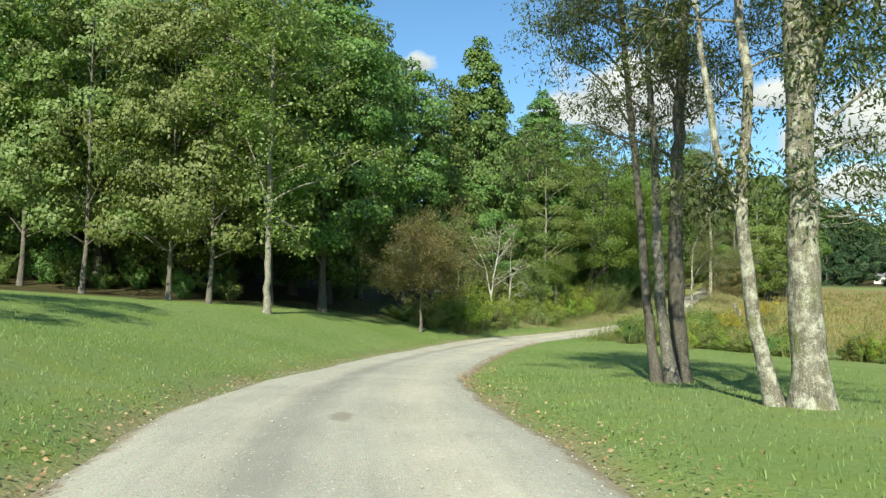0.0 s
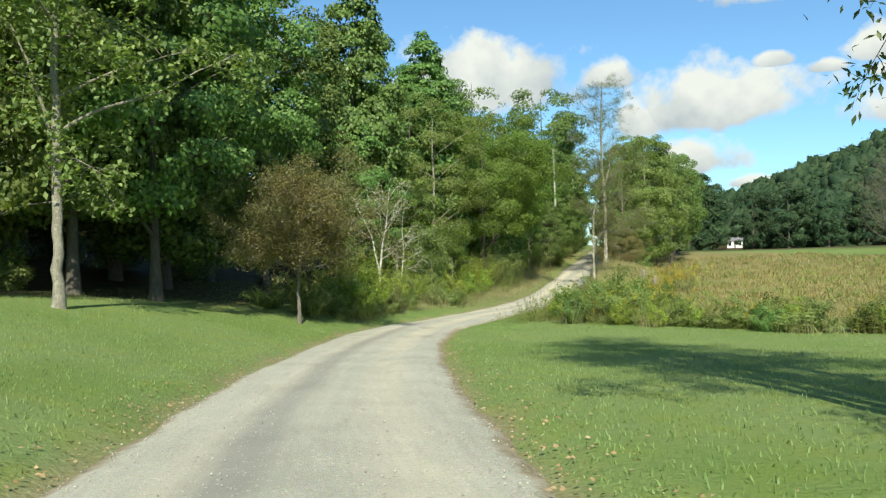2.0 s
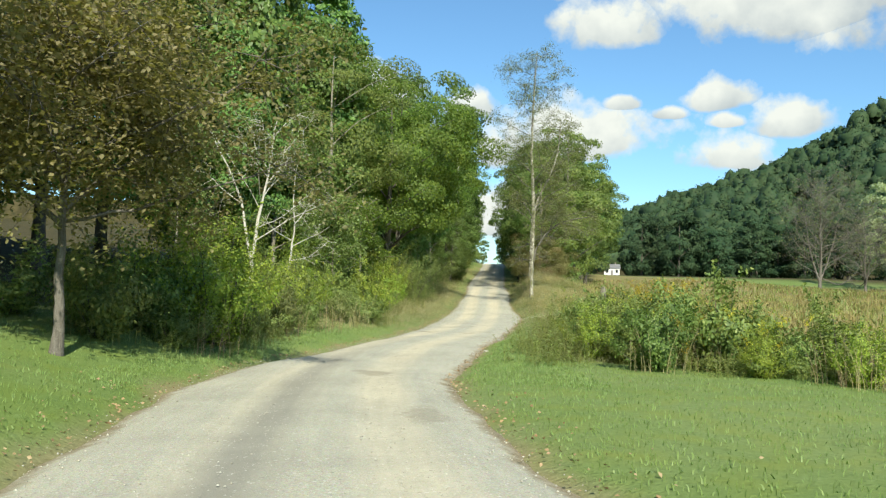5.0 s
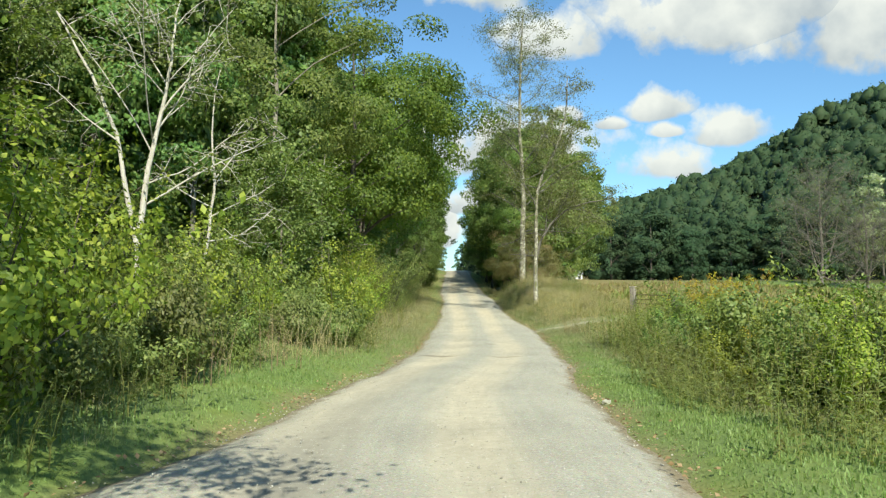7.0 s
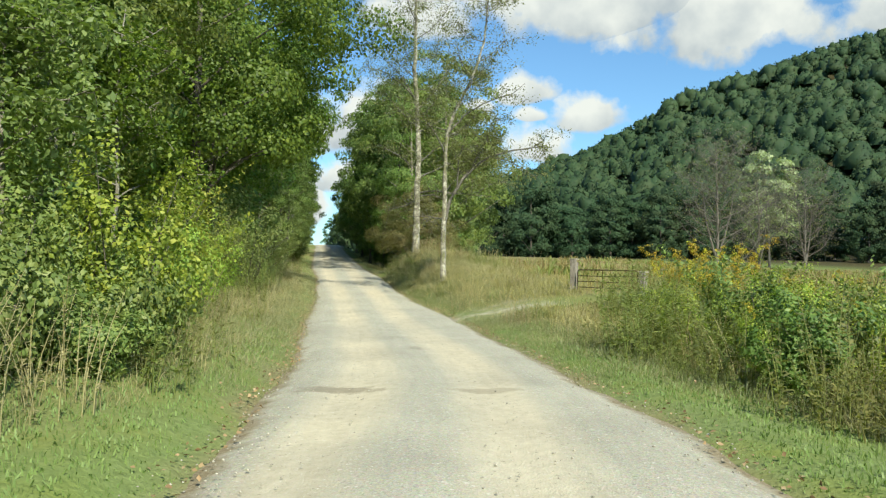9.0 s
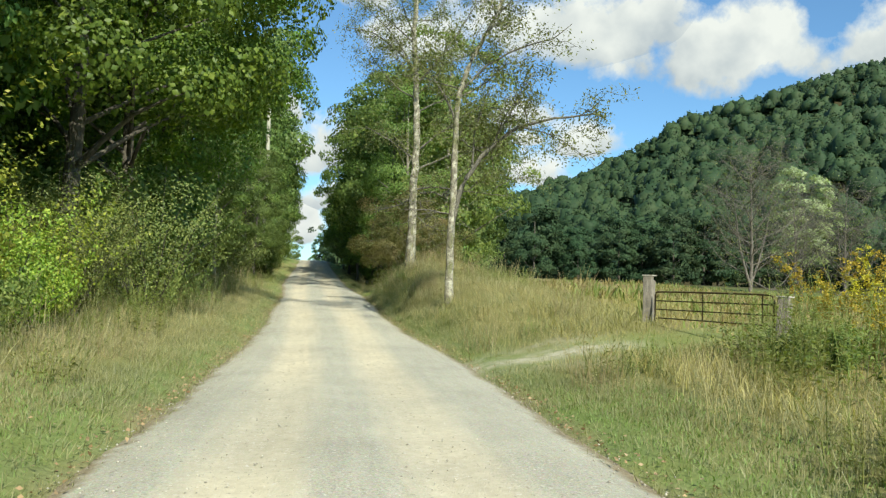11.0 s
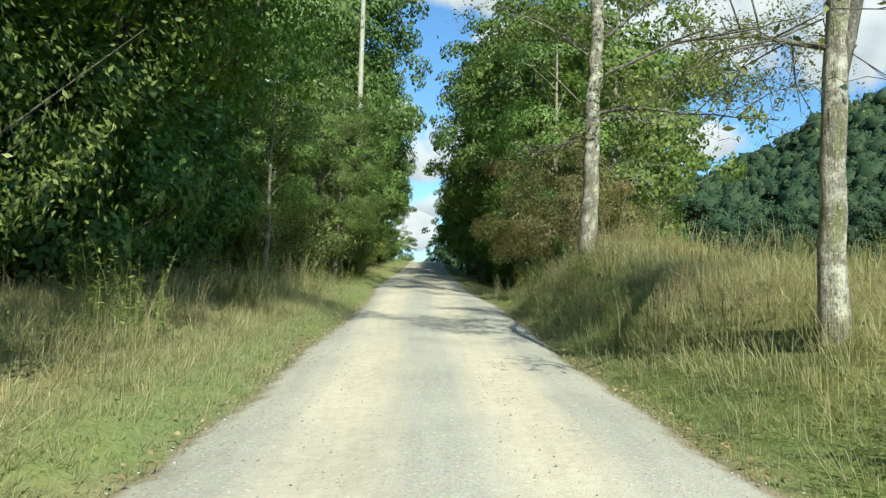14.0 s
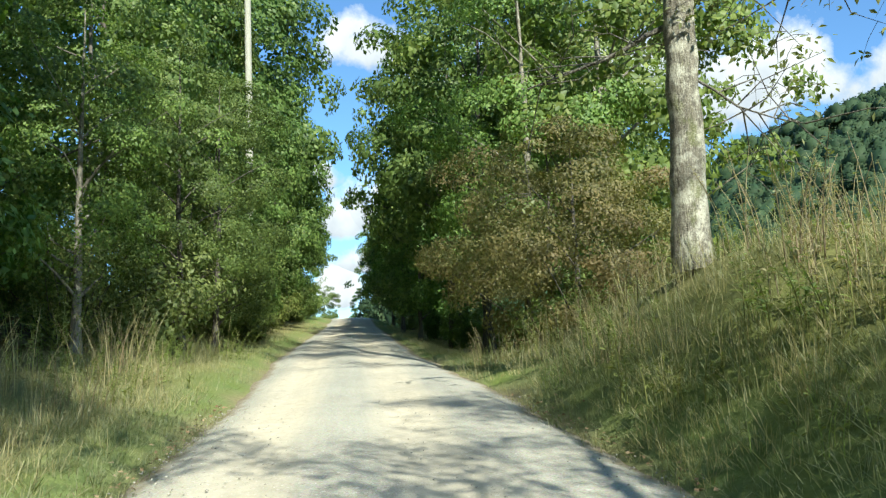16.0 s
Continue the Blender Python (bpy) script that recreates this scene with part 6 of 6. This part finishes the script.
def tussocks(name, label, strips, tall, wide, per, spread, material, seed, arch=1.0, patch=0.0, fine=True):
    """Grass in arching tufts: each tuft's blades lean out from its heart and lie over."""
    rng = np.random.default_rng(seed)
    parts = []
    for n, s0, s1, d0, d1, near in strips:
        x, y, s, d = patch_points(rng, n, s0, s1, d0, d1, near)
        if patch:
            g = wavy(x, y, 0.8, seed) * 0.6 + wavy(x, y, 2.4, seed + 3) * 0.6
            ok = rng.uniform(-1, 1, len(x)) < g + 1 - patch
            x, y, s, d = x[ok], y[ok], s[ok], d[ok]
        e = np.abs(d) - half_width(s, d)
        h = tall * rng.uniform(0.5, 1.25, len(x)) * (0.5 + 0.5 * smooth(0.3, np.where((s > 84) & (d > 0), 0.9, 2.2), e)) * (0.2 + 0.8 * smooth(0.5, 1.6, lane_off(x, y)))
        az0 = rng.uniform(0, 2 * np.pi, len(x))
        k = np.repeat(np.arange(len(x)), per)
        m = len(k)
        az = az0[k] + rng.normal(0, 1.5, m)
        out = np.stack([np.cos(az), np.sin(az)], 1)
        bx, by = x[k] + out[:, 0] * spread * rng.uniform(0, 1, m), y[k] + out[:, 1] * spread * rng.uniform(0, 1, m)
        z = height(x, y, s, d)[k] - 0.015
        H = h[k] * rng.uniform(0.55, 1.15, m)
        ln = np.abs(rng.normal(0.25, 0.45, m)) * arch
        w = wide * rng.uniform(0.6, 1.3, m) * 0.5
        turn = rng.uniform(0, 2 * np.pi, m)
        side = np.stack([np.cos(turn) * w, np.sin(turn) * w, 0 * w], 1)
        o3 = np.concatenate([out, np.zeros((m, 1))], 1)
        up = np.array([0, 0, 1.0])
        b = np.stack([bx, by, z], 1)
        q = b + up * (H * 0.5)[:, None] + o3 * (H * ln * 0.34)[:, None]
        r = b + up * (H * (0.86 - 0.14 * np.minimum(ln, 2)))[:, None] + o3 * (H * ln * 0.55)[:, None]
        t = b + up * (H * np.maximum(1.0 - 0.42 * ln * ln, 0.15))[:, None] + o3 * (H * ln * 0.95)[:, None]
        v = np.stack([b - side, b + side, q + side * 0.9, q - side * 0.9, r + side * 0.6, r - side * 0.6, t], 1).reshape(-1, 3)
        i = np.arange(m)[:, None] * 7
        if not fine:
            v = np.stack([b - side, b + side, r + side * 0.6, r - side * 0.6, t], 1).reshape(-1, 3)
            i = np.arange(m)[:, None] * 5
            parts.append((v, np.concatenate([i + [0, 1, 2], i + [0, 2, 3], i + [3, 2, 4]], 1).reshape(-1, 3)))
            continue
        parts.append((v, np.concatenate([i + [0, 1, 2], i + [0, 2, 3], i + [3, 2, 4], i + [3, 4, 5], i + [5, 4, 6]], 1).reshape(-1, 3)))
    v, f = join(parts)
    return tagged(link_mesh(name, v, f, material), label, "grass", kind="stuff")


tussocks("verge_grass", "uncut tan and green verge grass in tufts", [(700, 66, 80, -3.4, -6.0, 0.8), (900, 80, 104, -2.2, -6.0, 1.0), (400, 103, 165, -1.7, -5.0, 1.0), (1500, 79, 104, 2.6, 7.5, 1.0), (1100, 84, 108, 2.4, 6.5, 1.0), (250, 82, 104, -1.9, -3.0, 1.0), (400, 103, 165, 1.7, 5.0, 1.0), (160, 50, 70, -2.4, -4.2, 1.0), (420, 60, 79, 4.4, 8.5, 1.0)], 0.36, 0.005, 18, 0.24, LEAF_TALL, 62, 1.9, 0.85)
tussocks("seed_stalks", "tall pale seeding grass stalks", [(60, 72, 84, -3.6, -6.0, 1.0), (90, 80, 104, -2.6, -6.0, 1.0), (160, 80, 104, 3.2, 7.5, 1.0), (50, 60, 76, 4.8, 7.5, 1.0)], 0.8, 0.005, 6, 0.14, LEAF_TALL, 65, 1.3, 0.7)
tussocks("verge_undergrass", "matted green grass at the foot of the verges", [(5000, 64, 104, -1.4, -6.0, 1.25), (1800, 74, 104, -1.5, -3.0, 1.0), (1000, 54, 66, 4.2, 8.0, 1.0), (5800, 65, 104, 1.6, 8.0, 1.25), (2200, 76, 104, 1.9, 3.6, 1.0), (900, 103, 128, -1.7, -4.5, 1.0), (900, 103, 128, 1.7, 4.5, 1.0)], 0.22, 0.0075, 10, 0.26, LEAF_VERGE, 63, 2.3, fine=False)
tussocks("field_tufts", "rusty tan seed-head tufts across the uncut field", [(4500, 62, 135, 9, 60, 1.0), (4200, 50, 150, 30, 110, 1.0)], 0.5, 0.06, 9, 0.55, LEAF_FIELD, 66, 1.5, 0.9, fine=False)
tussocks("field_weeds", "green weeds in patches across the uncut field", [(2600, 62, 135, 8, 60, 1.0), (2400, 50, 150, 30, 110, 1.0)], 0.5, 0.08, 9, 0.6, LEAF_WEED, 67, 1.5, 1.0, fine=False)
grass("field_grass", "tan seeding grass of the uncut field", [(75000, 60, 112, 5.0, 36, 1.3), (30000, 40, 130, 14, 95, 1.0)], 0.42, 0.016, LEAF_FIELD, 64, 1.3, 0.6)


# ---- stones and fallen leaves ----
def gravel(name, label, n, seed, size, edge):
    rng = np.random.default_rng(seed)
    s = rng.uniform(0, 104, n)
    side = np.where(rng.uniform(size=n) < 0.5, -1.0, 1.0)
    w = half_width(s, side)
    d = side * (w + rng.normal(0, 0.14, n)) if edge else rng.uniform(-1, 1, n) * 1.6
    cx, cy = np.interp(s, S, LINE[:, 0]), np.interp(s, S, LINE[:, 1])
    tx, ty = np.interp(s, S, TAN[:, 0]), np.interp(s, S, TAN[:, 1])
    c = np.stack([cx + d * ty, cy - d * tx, np.interp(s, S, ZS) - 0.004], 1)
    r = size * rng.uniform(0.4, 1.2, n) ** 1.5
    shape = np.array([(1, 0, 0), (0, 1, 0), (-1, 0, 0), (0, -1, 0), (0, 0, 0.7), (0, 0, -0.5)], float)
    v = c[:, None] + shape[None] * r[:, None, None] * rng.uniform(0.6, 1.3, (n, 6, 3))
    f = np.array([(0, 1, 4), (1, 2, 4), (2, 3, 4), (3, 0, 4), (1, 0, 5), (2, 1, 5), (3, 2, 5), (0, 3, 5)])
    f = (np.arange(n)[:, None, None] * 6 + f[None]).reshape(-1, 3)
    ob = link_mesh(name, v.reshape(-1, 3), f, STONE)
    return tagged(ob, label, "gravel", kind="stuff")


st = Mat("limestone_chips")
STONE = st.done(st.ramp(st.n("ShaderNodeNewGeometry").outputs["Random Per Island"], [(0.0, (0.27, 0.255, 0.21)), (0.6, (0.4, 0.38, 0.31)), (1.0, (0.5, 0.48, 0.4))]), 0.9, st.noise(60, 3), 0.4, 0.005)
gravel("loose_gravel", "loose grey limestone chips on the road", 9000, 71, 0.012, False)
gravel("edge_gravel", "coarser stones along the road's edges", 5000, 72, 0.013, True)


def fallen_leaves():
    rng = np.random.default_rng(73)
    n = 6000
    s = rng.uniform(0, 1, n) ** 1.5 * 102 + 2
    side = np.where(rng.uniform(size=n) < 0.5, -1.0, 1.0)
    d = side * (half_width(s, side) + 0.12 + np.abs(rng.normal(0, 0.45, n)) * (0.4 + 0.6 * (s < 45)))
    far = rng.uniform(size=n) < 0.05
    d = np.where(far, d + side * rng.uniform(0, 5, n), d)
    cx, cy = np.interp(s, S, LINE[:, 0]), np.interp(s, S, LINE[:, 1])
    tx, ty = np.interp(s, S, TAN[:, 0]), np.interp(s, S, TAN[:, 1])
    x, y = cx + d * ty, cy - d * tx
    z = np.maximum(height(x, y), np.interp(s, S, ZS) - 0.02) + rng.uniform(0.015, 0.05, n)
    v, f = leaves(np.stack([x, y, z], 1), 0.045, rng, droop=0.05, spread=0.2, long=1.4)
    ob = link_mesh("fallen_leaves", v, f, LEAF_FALLEN)
    tagged(ob, "dry brown leaves fallen along the road's edges", "leaves", kind="stuff")


fallen_leaves()
